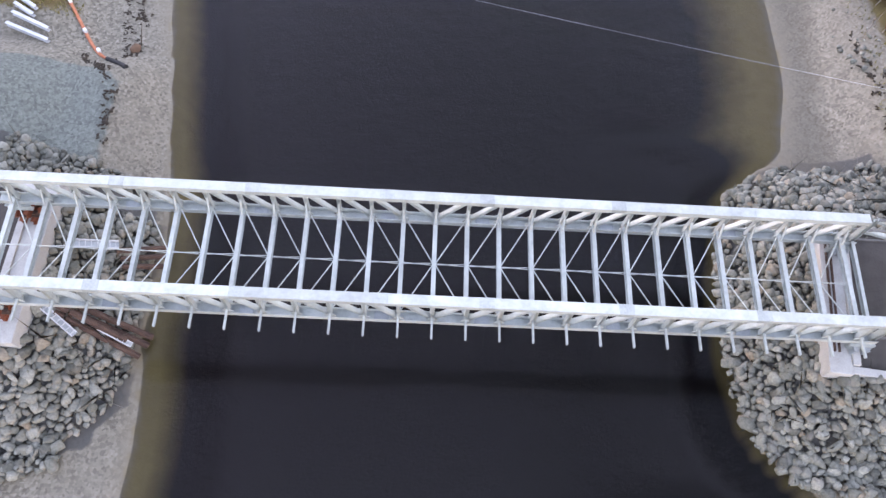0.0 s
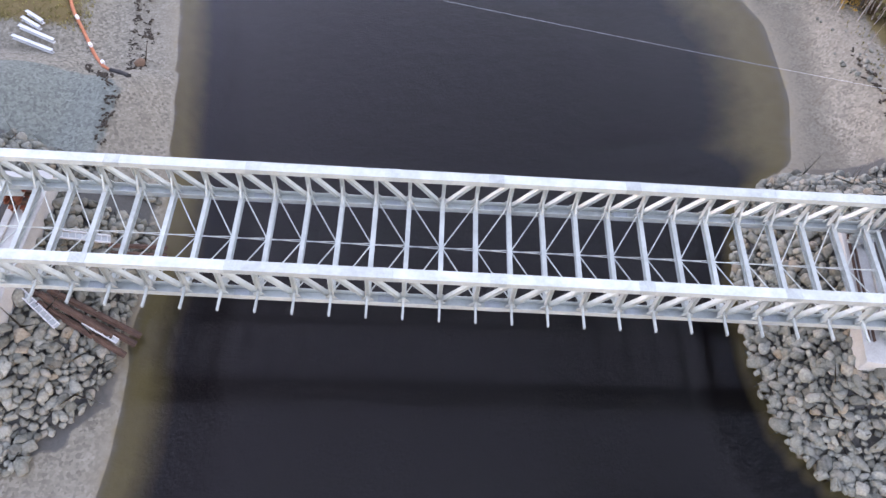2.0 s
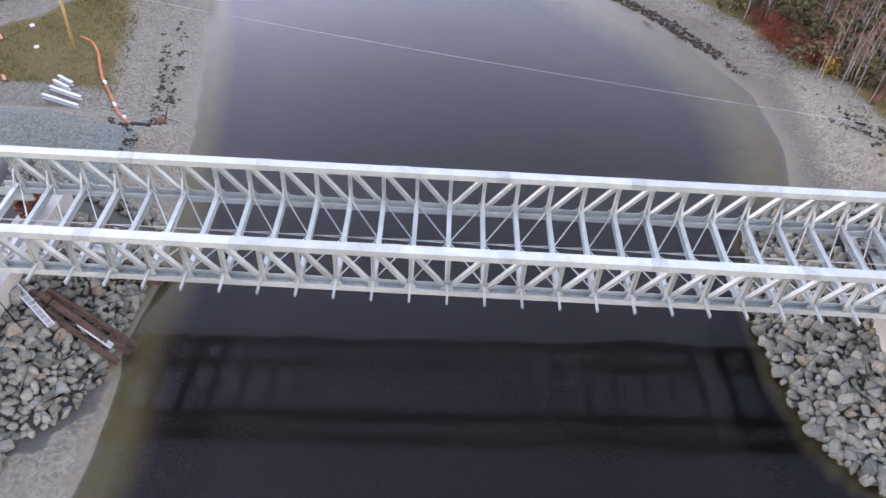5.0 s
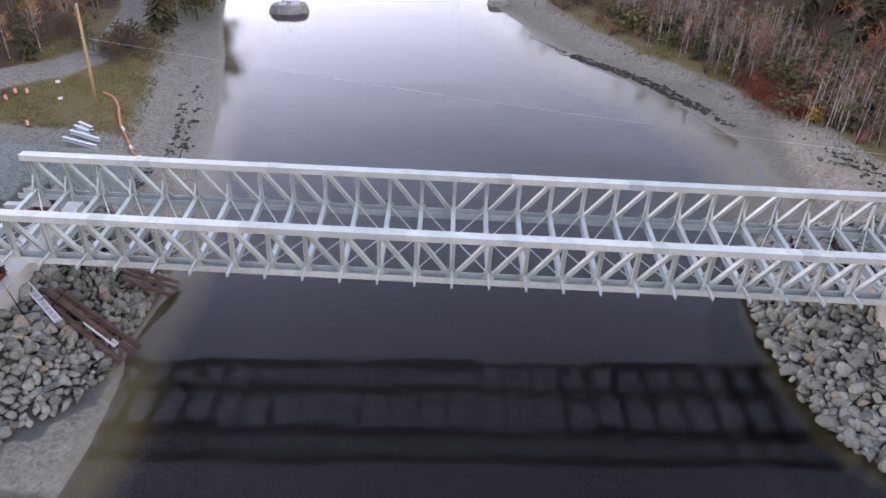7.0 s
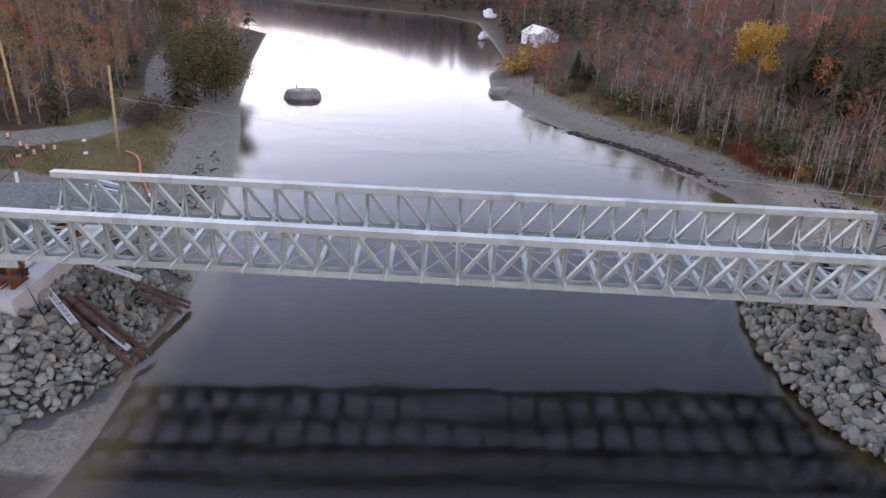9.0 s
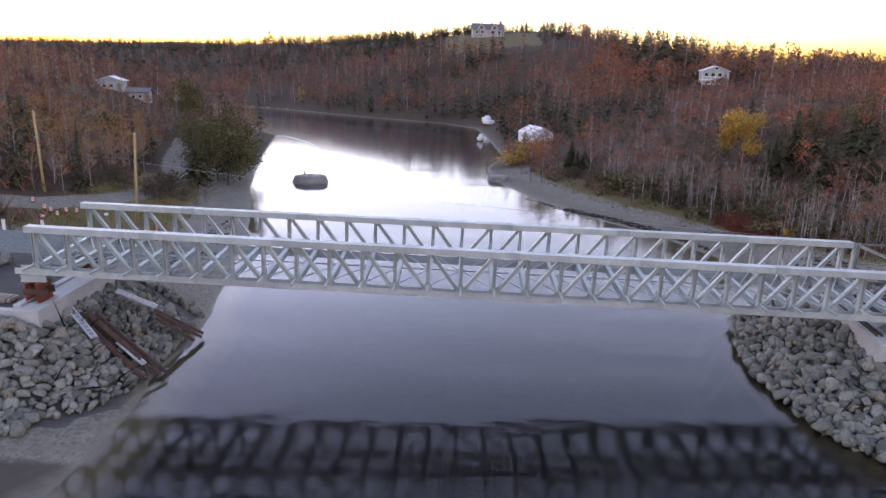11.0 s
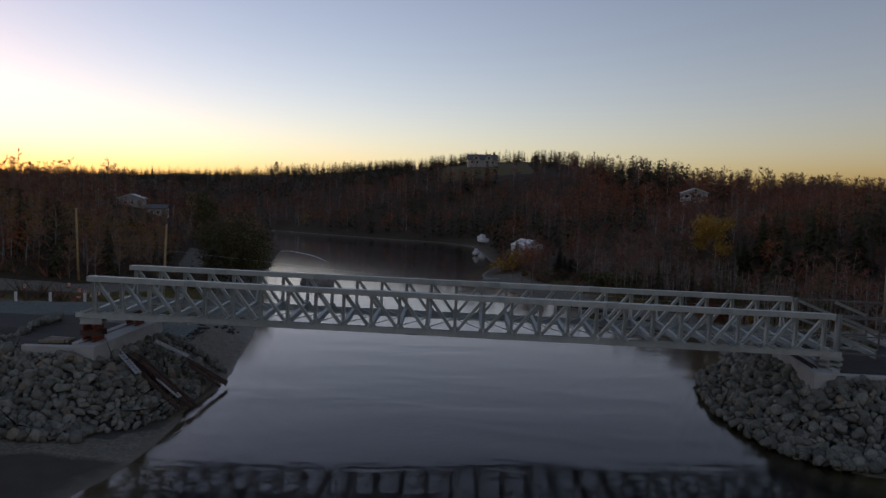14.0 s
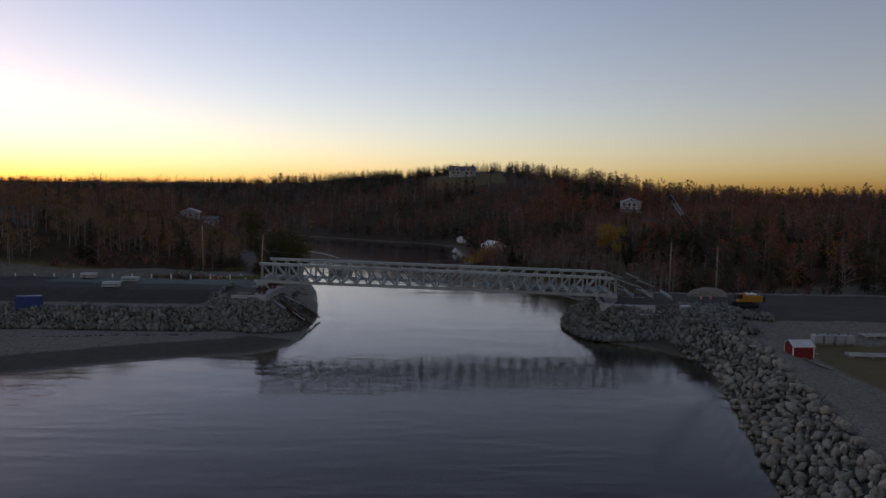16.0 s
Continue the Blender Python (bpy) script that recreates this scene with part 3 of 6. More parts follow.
    for k in range(-HALF, HALF + 1):
        lift = Matrix.Translation((k * BAY, 0, 0.0025 * k * BAY))
        share("cross_beam", beam, lift, bridge)
        share("outrigger", stub, Matrix.Translation((k * BAY, 0, 0)), bridge)
        for kn in (knee, knee_far):
            share("knee_brace", kn, lift, bridge)
        for (sx, y), rod in rods.items():
            if (sx > 0 and k < 0) or (sx < 0 and k > 0):
                share("brace_rod", rod, lift, bridge)
        if k < HALF:
            share("tie_rod", tie, Matrix.Translation((k * BAY, mid, 0.03 + 0.0025 * k * BAY)), bridge)
            share("tie_rod", tie2, Matrix.Translation((k * BAY, mid, -0.03 + 0.0025 * k * BAY)), bridge)


build_bridge()


def build_nose():
    """Light launching frame still bolted to the far end."""
    nose = new("launching_nose")
    nose.matrix_world = pose(25.6, 0, 6.35 - 25.6 * math.tan(radians(SLOPE)), 0, SLOPE, 0)
    tagged(nose, "light galvanised launching frame bolted to the bridge end", "bridge frame")
    n, step = 3, 2.75
    for y in (Y_NEAR, Y_FAR):
        up = high(25.6, y)
        part("end_frame", bm_profile((0, y, -0.62 + up), (0, y, 2.15 + up), i_section(0.34, 0.3, 0.02, 0.02), (1, 0, 0)), GALV_MID, nose)
        for z, w in ((2.05, 0.11), (0.75, 0.08), (-0.45, 0.11)):
            part("rail", bm_profile((0.17, y, z + up), (n * step, y, z + up), u_section(w, w, 0.02)), DARK_STEEL, nose)
        for k in range(1, n + 1):
            part("post", bm_profile((k * step, y, -0.5 + up), (k * step, y, 2.0 + up), i_section(0.09, 0.09, 0.02, 0.02), (1, 0, 0)), DARK_STEEL, nose)
        for k in range(n):
            for a, b in ((2.0, 0.8), (0.7, -0.4)):
                if k < 2:
                    part("brace", bm_profile((k * step + 0.25, y, a - 0.05 + up), ((k + 1) * step - 0.1, y, b + 0.25 + up), i_section(0.28, 0.2, 0.02, 0.02)), GALV_MID, nose)
                part("cross_bar", bm_cyl((k * step + 0.2, y, b + up), ((k + 1) * step - 0.05, y, a + up), 0.02, sides=6), DARK_STEEL, nose)
    for k in range(n + 1):
        part("cross_beam", bm_profile((k * step, Y_NEAR + 0.2, -0.55), (k * step, Y_FAR - 0.2, -0.17), i_section(0.2, 0.34, 0.02, 0.02)), GALV, nose)
    return nose


build_nose()


# ---- abutments with cribbing ----
def build_abutment(name, x_face, inward, z_top, z_foot, y0, y1, wing, label, turn=0.0):
    ab = thing(name, (x_face, 0, 0), label, "abutment", kind="structure", turn=turn)
    t = 1.35 * inward
    lo, hi = min(0, t), max(0, t)
    part("seat_wall", bm_box(lo, hi, y0, y1, z_foot, z_top, 0.03), CONCRETE, ab)
    w0, w1 = sorted((t, t + wing * inward))
    part("wing_wall", bm_box(w0, w1, y0 + 0.12, y0 + 0.6, z_foot, z_top - 0.05, 0.03), CONCRETE, ab)
    part("wing_wall", bm_box(w0, w1, y1 - 0.6, y1 - 0.12, z_foot, z_top - 0.05, 0.03), CONCRETE, ab)
    b0, b1 = sorted((t * 1.0, t * 1.0 + 0.45 * inward))
    part("back_wall", bm_box(b0, b1, y0 + 0.62, y1 - 0.62, z_foot, z_top + 0.12, 0.02), CONCRETE, ab)
    return ab


build_abutment("abutment_left", -23.7, -1, 4.75, 2.0, -4.55, 6.3, 3.6, "new pale concrete bridge abutment on a boulder slope")
_ab = build_abutment("abutment_right", 23.82, 1, 4.3, 1.7, -4.4, 5.9, 6.0, "new pale concrete bridge abutment on a boulder slope", -7.0)

for _x in (0.35, 0.62):
    part("seat_rail", bm_profile((_x, -3.1, 4.36), (_x, 4.6, 4.36), i_section(0.1, 0.12, 0.02, 0.02)), RUST, _ab, "thin rusty rail along the seat")


def build_crib(x, y, z, top, mats):
    c = thing("cribbing", (x, y, z), "stack of rusty steel beams carrying the bridge end", "cribbing", "bridge end supports")
    h = (top - z) / 4
    for i in range(4):
        mat = mats[i]
        for s in (-0.34, 0.34):
            a, b = ((-0.75, s, h * (i + 0.5)), (0.75, s, h * (i + 0.5))) if i % 2 else ((s, -0.75, h * (i + 0.5)), (s, 0.75, h * (i + 0.5)))
            part("beam", bm_profile(a, b, i_section(0.26, h * 0.98, 0.03, 0.03)), mat, c)
    return c


for _y in (Y_NEAR, Y_FAR):
    build_crib(-24.75, _y, 4.75, 6.33 + high(-24.7, _y), (RUST_RED, RUST, RUST_RED, GALV))
    build_crib(25.1, _y, 4.3, 5.04 + high(24.7, _y), (GALV_DULL, GALV, GALV_DULL, GALV))

# ---- riprap ----
def rock_mesh(i, mat):
    """A rounded quarry stone: the hull of points on a softened box, its edges worn off."""
    rnd = random.Random(100 + i)
    bm = bmesh.new()
    for _ in range(13):
        d = Vector((rnd.gauss(0, 1), rnd.gauss(0, 1), rnd.gauss(0, 1))).normalized()
        top = max(abs(d.x), abs(d.y), abs(d.z))
        bm.verts.new(d * (0.47 / top ** 0.4) * rnd.uniform(0.9, 1.06))
    hull = bmesh.ops.convex_hull(bm, input=bm.verts)
    bmesh.ops.delete(bm, geom=[g for g in hull["geom_interior"] if isinstance(g, bmesh.types.BMVert)], context="VERTS")
    bmesh.ops.dissolve_limit(bm, angle_limit=0.32, verts=bm.verts, edges=bm.edges)
    bmesh.ops.bevel(bm, geom=list(bm.edges), offset=0.07, segments=1, affect="EDGES")
    bmesh.ops.triangulate(bm, faces=bm.faces)
    for v in bm.verts:
        v.co.x *= 1.15
        v.co.z *= 0.85
    me = mesh_from(bm, "boulder", mat)
    me.polygons.foreach_set("use_smooth", [True] * len(me.polygons))
    return me


ROCKS = [rock_mesh(i, ROCK) for i in range(14)]


def scatter(rnd, x0, x1, y0, y1, gap, keep, tries):
    """Places no nearer to one another than about gap, where keep(x, y) holds."""
    cell, got = {}, []
    for _ in range(tries):
        x, y = rnd.uniform(x0, x1), rnd.uniform(y0, y1)
        i, j = int(x // gap), int(y // gap)
        if any((x - a) ** 2 + (y - b) ** 2 < gap * gap for di in (-1, 0, 1) for dj in (-1, 0, 1) for a, b in cell.get((i + di, j + dj), ())):
            continue
        if keep(x, y):
            cell.setdefault((i, j), []).append((x, y))
            got.append((x, y))
    return got


def joined_rocks(name, spots, rnd, size, parent, lift=0.36, mat=ROCK_JOINED):
    """The rest of a slope, as one mesh."""
    protos = []
    for me in ROCKS:
        v = np.empty(len(me.vertices) * 3)
        me.vertices.foreach_get("co", v)
        protos.append((v.reshape(-1, 3), np.array([p.vertices[:] for p in me.polygons])))
    V, F, base = [], [], 0
    hs = land(np.array([s[0] for s in spots]), np.array([s[1] for s in spots]))[0]
    for (x, y), h in zip(spots, hs):
        v, f = protos[rnd.randrange(len(protos))]
        s = size(rnd)
        r = np.array(Euler((rnd.uniform(0, 6), rnd.uniform(0, 6), rnd.uniform(0, 6))).to_matrix())
        V.append(v @ r.T * s + (x, y, h + lift * s))
        F.append(f + base)
        base += len(v)
    me = mesh_of(name, np.concatenate(V).tolist(), np.concatenate(F).tolist(), mat, True)
    ob = new(name, me)
    ob.parent = parent
    return tagged(ob, kind="stuff")


def build_riprap(name, label, spots, near, size, seed, lift=0.36, meshes=ROCKS, mat=ROCK_JOINED):
    rnd = random.Random(seed)
    heap = thing(name, (0, 0, 0), label, "riprap", kind="structure")
    ranked = sorted(spots, key=lambda s: (s[0] - near[0]) ** 2 + (s[1] - near[1]) ** 2)
    single, rest = ranked[:300], ranked[300:]
    hs = land(np.array([s[0] for s in single]), np.array([s[1] for s in single]))[0]
    for (x, y), h in zip(single, hs):
        s = size(rnd)
        ob = new("boulder", meshes[rnd.randrange(len(meshes))])
        ob.parent = heap
        ob.matrix_basis = Matrix.LocRotScale((x, y, h + lift * s), Euler((rnd.uniform(-0.6, 0.6), rnd.uniform(-0.6, 0.6), rnd.uniform(0, 6.28))), (s * rnd.uniform(0.85, 1.2), s * rnd.uniform(0.8, 1.1), s))
    if rest:
        joined_rocks("boulders", rest, rnd, size, heap, lift, mat)
    return heap


def rock_size(lo, hi):
    return lambda rnd: lo + (hi - lo) * rnd.random() ** 1.6


def near_pad(pads, reach):
    def keep(x, y):
        g = min(math.hypot(max(b[0] - x, x - b[1], 0), max(b[2] - y, y - b[3], 0)) for b in (PADS[p] for p in pads))
        return 0.25 < g < reach
    return keep


# heights and shore distances on a fine grid over the right bank, looked up while placing boulders
_nx, _ny = np.arange(15, 46, 0.2), np.arange(-92, 16, 0.2)
_nh, _nd = land(*np.meshgrid(_nx, _ny))


def on_grid(table, x, y):
    return float(table[min(max(int((y + 92) / 0.2 + 0.5), 0), len(_ny) - 1), min(max(int((x - 15) / 0.2 + 0.5), 0), len(_nx) - 1)])


_r = random.Random(5)
_left, _toe = near_pad((0,), 6.6), near_pad((0,), 7.7)
_spots = scatter(_r, -31.5, -17.0, -11.8, 11.2, 0.31, lambda x, y: (_left(x, y) or y < -5 and x < -21.5 and _toe(x, y)) and not 5.6 < y < 7.4 and (y < 5.6 or x > -28.6) and (y < 11 - 0.24 * (x + 31)) and y > -11.7 and not (-28.8 < x < -23.6 and -4.7 < y < 6.4), 100000)
_low = near_pad((1,), 5.6)
_spots += scatter(_r, -78, -31.4, -12.9, -6.6, 0.40, lambda x, y: _low(x, y), 40000)
build_riprap("riprap_left", "slope of grey quarried boulders below the abutment", _spots, (-20, -5), rock_size(0.5, 1.0), 11)
_right = near_pad((3,), 7.0)
_spots = scatter(_r, 17.5, 41, -12.5, 13.4, 0.31, lambda x, y: _right(x, y) and not (23.9 < x < 28.6 and -4.5 < y < 6.0) and (x < 31 or y < 0) and y < 11.5 + 0.35 * math.sin(2.1 * x) and y > -11.4 and on_grid(_nd, x, y) > 0.1, 100000)
_spots += scatter(_r, 30, 43, -19.4, -4.8, 0.40, lambda x, y: not _right(x, y) and (y > -13.2 + 0.8 * math.sin(x) or 28.5 < x < 39) and on_grid(_nh, x, y) > 0.25, 26000)
_spots += scatter(_r, 24.4, 34, 4.7, 11.3, 0.36, lambda x, y: (y < 7.0 or x > 31) and y > 4.6 + 0.25 * max(x - 28, 0), 9000)
build_riprap("riprap_right", "slope of grey quarried boulders below the abutment", _spots, (20, -5), rock_size(0.5, 1.05), 12)


def _bank(x, y):
    d = on_grid(_nd, x, y)
    return -0.3 < d < 5.0


_spots = scatter(_r, 18, 44, -90, -17.5, 0.48, lambda x, y: y < -18 and _bank(x, y) and x > 15, 60000)
build_riprap("revetment", "bank of large pale quarried boulders along the shore", _spots, (28, -40), rock_size(0.52, 1.12), 13, 0.34, [rock_mesh(i, PALE_ROCK) for i in range(14)], PALE_ROCK_JOINED)

# ---- woods ----
def tri_cone(p, d, length, r, bend=0.0):
    """A thin three-sided limb: 3 triangles."""
    d = d / np.linalg.norm(d)
    a = np.cross(d, (0.31, 0.52, 0.79))
    a /= np.linalg.norm(a)
    b = np.cross(d, a)
    ring = [p + r * (math.cos(t) * a + math.sin(t) * b) for t in (0.0, 2.094, 4.189)]
    tip = p + d * length + np.array((0, 0, bend * length))
    return ring + [tip], [(0, 1, 3), (1, 2, 3), (2, 0, 3)]


def proto_bare(seed, limbs=13, twigs=3, twig_w=0.045, lean=0.05, low=0.22, spread=0.75, lean_wood=False, twig_l=(0.05, 0.1)):
    """A leafless tree of unit height: lists for wood and for twigs."""
    r = random.Random(seed)
    wood, fine = [], []
    pts = [np.array((0, 0, -0.03))]
    for i in range(4):
        pts.append(pts[-1] + np.array((r.gauss(0, lean) * 0.25, r.gauss(0, lean) * 0.25, 0.245)))
    rad = [0.0115, 0.009, 0.0065, 0.004, 0.0015]
    if lean_wood:
        wood.append(tri_cone(pts[0], pts[4] - pts[0], 1.0, 0.011))
    for i in range(0 if lean_wood else 4):
        ring = [[p + rr * np.array((math.cos(t), math.sin(t), 0)) for t in (0, 1.571, 3.142, 4.712)] for p, rr in ((pts[i], rad[i]), (pts[i + 1], rad[i + 1]))]
        wood.append((ring[0] + ring[1], [f for j in range(4) for f in ((j, (j + 1) % 4, 4 + (j + 1) % 4), (j, 4 + (j + 1) % 4, 4 + j))]))
    for i in range(limbs):
        z = r.uniform(low, 0.93)
        k = min(int(z / 0.245), 3)
        p = pts[k] + (pts[k + 1] - pts[k]) * ((z - pts[k][2]) / 0.245)
        az, el = r.uniform(0, 6.283), r.uniform(0.35, 1.0)
        d = np.array((math.cos(az) * math.cos(el), math.sin(az) * math.cos(el), math.sin(el)))
        ln = r.uniform(0.55, 1.0) * (1.08 - z) * spread * 0.62
        wood.append(tri_cone(p, d, ln, 0.0052 * (1.2 - z)))
        for _ in range(2):
            q = p + d * ln * r.uniform(0.35, 0.8)
            e = d + np.array((r.gauss(0, 0.45), r.gauss(0, 0.45), r.gauss(0.15, 0.3)))
            e /= np.linalg.norm(e)
            if not lean_wood:
                wood.append(tri_cone(q, e, ln * 0.5, 0.0028))
            for _ in range(twigs):
                s = p + d * ln * r.uniform(0.3, 1.0) if lean_wood else q + e * ln * 0.5 * r.uniform(0.2, 1.0)
                g = (d * 0.7 + np.array((0, 0, 0.5)) if lean_wood else e) + np.array((r.gauss(0, 0.6), r.gauss(0, 0.6), r.gauss(0.1, 0.4)))
                g *= r.uniform(*twig_l) / np.linalg.norm(g)
                w = np.cross(g, (r.gauss(0, 1), r.gauss(0, 1), r.gauss(0, 1)))
                w *= twig_w * 0.1 / max(np.linalg.norm(w), 1e-6)
                fine.append(([s - w, s + w, s + g], [(0, 1, 2)]))
    return wood, fine


def proto_leafy(seed, leaves=170, size=0.03, wide=0.2, low=0.2):
    r = random.Random(seed)
    wood, _ = proto_bare(seed + 50, 8, 0)
    fine = []
    clumps = [np.array((r.gauss(0, wide * 0.55), r.gauss(0, wide * 0.55), r.uniform(low + 0.08, 0.88))) for _ in range(15)]
    for i in range(leaves):
        c = clumps[i % 15]
        p = c + np.array((r.gauss(0, 0.075), r.gauss(0, 0.075), r.gauss(0, 0.06)))
        a, b = (np.array((r.gauss(0, 1), r.gauss(0, 1), r.gauss(0, 1))) for _ in range(2))
        a *= size * r.uniform(0.5, 1.2) / np.linalg.norm(a)
        b *= size * r.uniform(0.4, 0.9) / np.linalg.norm(b)
        fine.append(([p - a, p + b, p + a * 0.8, p - b], [(0, 1, 2), (0, 2, 3)]))
    return wood, fine


def proto_conifer(seed, tiers=13, per=8, wide=0.19, blade=(0.22, 0.4)):
    r = random.Random(seed)
    wood = [tri_cone(np.array((0, 0, -0.03)), np.array((r.gauss(0, 0.02), r.gauss(0, 0.02), 1.0)), 1.0, 0.014)]
    fine = []
    for t in range(tiers):
        z = 0.12 + 0.86 * t / tiers
        reach = wide * (1.02 - z) ** 0.8 * r.uniform(0.75, 1.15)
        for k in range(per):
            az = 6.283 * (k + r.random()) / per
            out = np.array((math.cos(az), math.sin(az), 0))
            side = np.array((-math.sin(az), math.cos(az), 0))
            ln = reach * r.uniform(0.55, 1.15)
            zz = z + r.uniform(-0.03, 0.03)
            w = ln * r.uniform(*blade)
            a = np.array((0, 0, zz + 0.02))
            tip = out * ln + np.array((0, 0, zz - ln * r.uniform(0.1, 0.5)))
            m = out * ln * 0.55 + np.array((0, 0, zz - 0.01))
            fine.append(([a, m + side * w, tip, m - side * w], [(0, 1, 2), (0, 2, 3)]))
    return wood, fine


def pack(pieces):
    V, F, base = [], [], 0
    for v, f in pieces:
        V += v
        F += [tuple(i + base for i in t) for t in f]
        base += len(v)
    return np.array(V).reshape(-1, 3), np.array(F, int).reshape(-1, 3)


def mesh_np(name, V, F, mat):
    me = bpy.data.meshes.new(name)
    me.vertices.add(len(V))
    me.vertices.foreach_set("co", V.astype(np.float32).ravel())
    me.loops.add(F.size)
    me.loops.foreach_set("vertex_index", F.astype(np.int32).ravel())
    me.polygons.add(len(F))
    me.polygons.foreach_set("loop_start", np.arange(0, F.size, 3, dtype=np.int32))
    me.update(calc_edges=True)
    me.materials.append(mat)
    return me


def plant(name, label, protos, rows, wood_mat, fine_mat, category="woods"):
    """A stand of trees as one thing: rows of x, y, z, height, width factor, turn, kind."""
    if not len(rows):
        return None
    top = thing(name, (0, 0, 0), label, category, kind="stuff")
    for piece, mat, idx in (("trunks", wood_mat, 0), ("crowns", fine_mat, 1)):
        VV, FF, base = [], [], 0
        packs = [pack(p[idx]) for p in protos]
        for x, y, z, h, w, turn, k in rows:
            v, f = packs[int(k) % len(packs)]
            if not len(v):
                continue
            c, s = math.cos(turn) * h * w, math.sin(turn) * h * w
            VV.append(np.stack([v[:, 0] * c - v[:, 1] * s + x, v[:, 0] * s + v[:, 1] * c + y, v[:, 2] * h + z], -1))
            FF.append(f + base)
            base += len(v)
        if VV:
            ob = new(piece, mesh_np(piece, np.concatenate(VV), np.concatenate(FF), mat))
            ob.parent = top
            tagged(ob, kind="stuff")
    return top


def single_tree(name, label, proto, at, h, w, turn, wood_mat, fine_mat, category="tree"):
    top = thing(name, at, label, category)
    for piece, mat, idx in (("trunk", wood_mat, 0), ("crown", fine_mat, 1)):
        v, f = pack(proto[idx])
        if not len(v):
            continue
        ob = new(piece, mesh_np(piece, v * (h * w, h * w, h), f, mat))
        ob.parent = top
        ob.matrix_basis = pose(0, 0, 0, 0, 0, turn)
    return top


rng = np.random.default_rng(7)
# clearings and tracks with no trees: x0, x1, y0, y1
OPEN = [(-600, -20, -60, 19), (20, 600, -90, 15), (-10, 36, 276, 330), (35, 44, 48, 64), (50, 82, 156, 178), (-84, -67, 112, 124), (9, 24, 106, 127), (2, 12, 132, 150), (2, 14, 166, 182), (-106, -80, 66, 88), (-90, -50, 10, 19)]


def wood_rows(count, y_lo, y_hi, fan, min_sd):
    y = y_lo + (y_hi - y_lo) * rng.random(count) ** 0.8
    x = (rng.random(count) * 2 - 1) * (fan[0] + fan[1] * (y + 60))
    part_of = rng.random(count)
    wing, grove = part_of < 0.09, part_of > 0.94
    y = np.where(wing, 17 + 120 * rng.random(count) ** 1.4, np.where(grove, 34 + 92 * rng.random(count), y))
    x = np.where(grove, -30 - 80 * rng.random(count), x)
    x = np.where(wing, np.where(x > 0, 1, -1) * (fan[0] + fan[1] * (y + 60) + 50 * rng.random(count)), x)
    h, sd = land(x, y)
    ok = sd > np.where(y > 72, 2.0, min_sd - 1.5) + 2.5 * rng.random(count)
    for x0, x1, y0, y1 in OPEN:
        ok &= ~((x > x0) & (x < x1) & (y > y0) & (y < y1))
    ok &= lane_gap(x, y) > 3.0
    ok &= ~((x < -20) & (x > -62) & (y < 32))
    # left bank near the water: open grass
    ok &= ~((x < 0) & (y < 48) & (sd < 17))
    return x[ok], y[ok], h[ok], sd[ok]


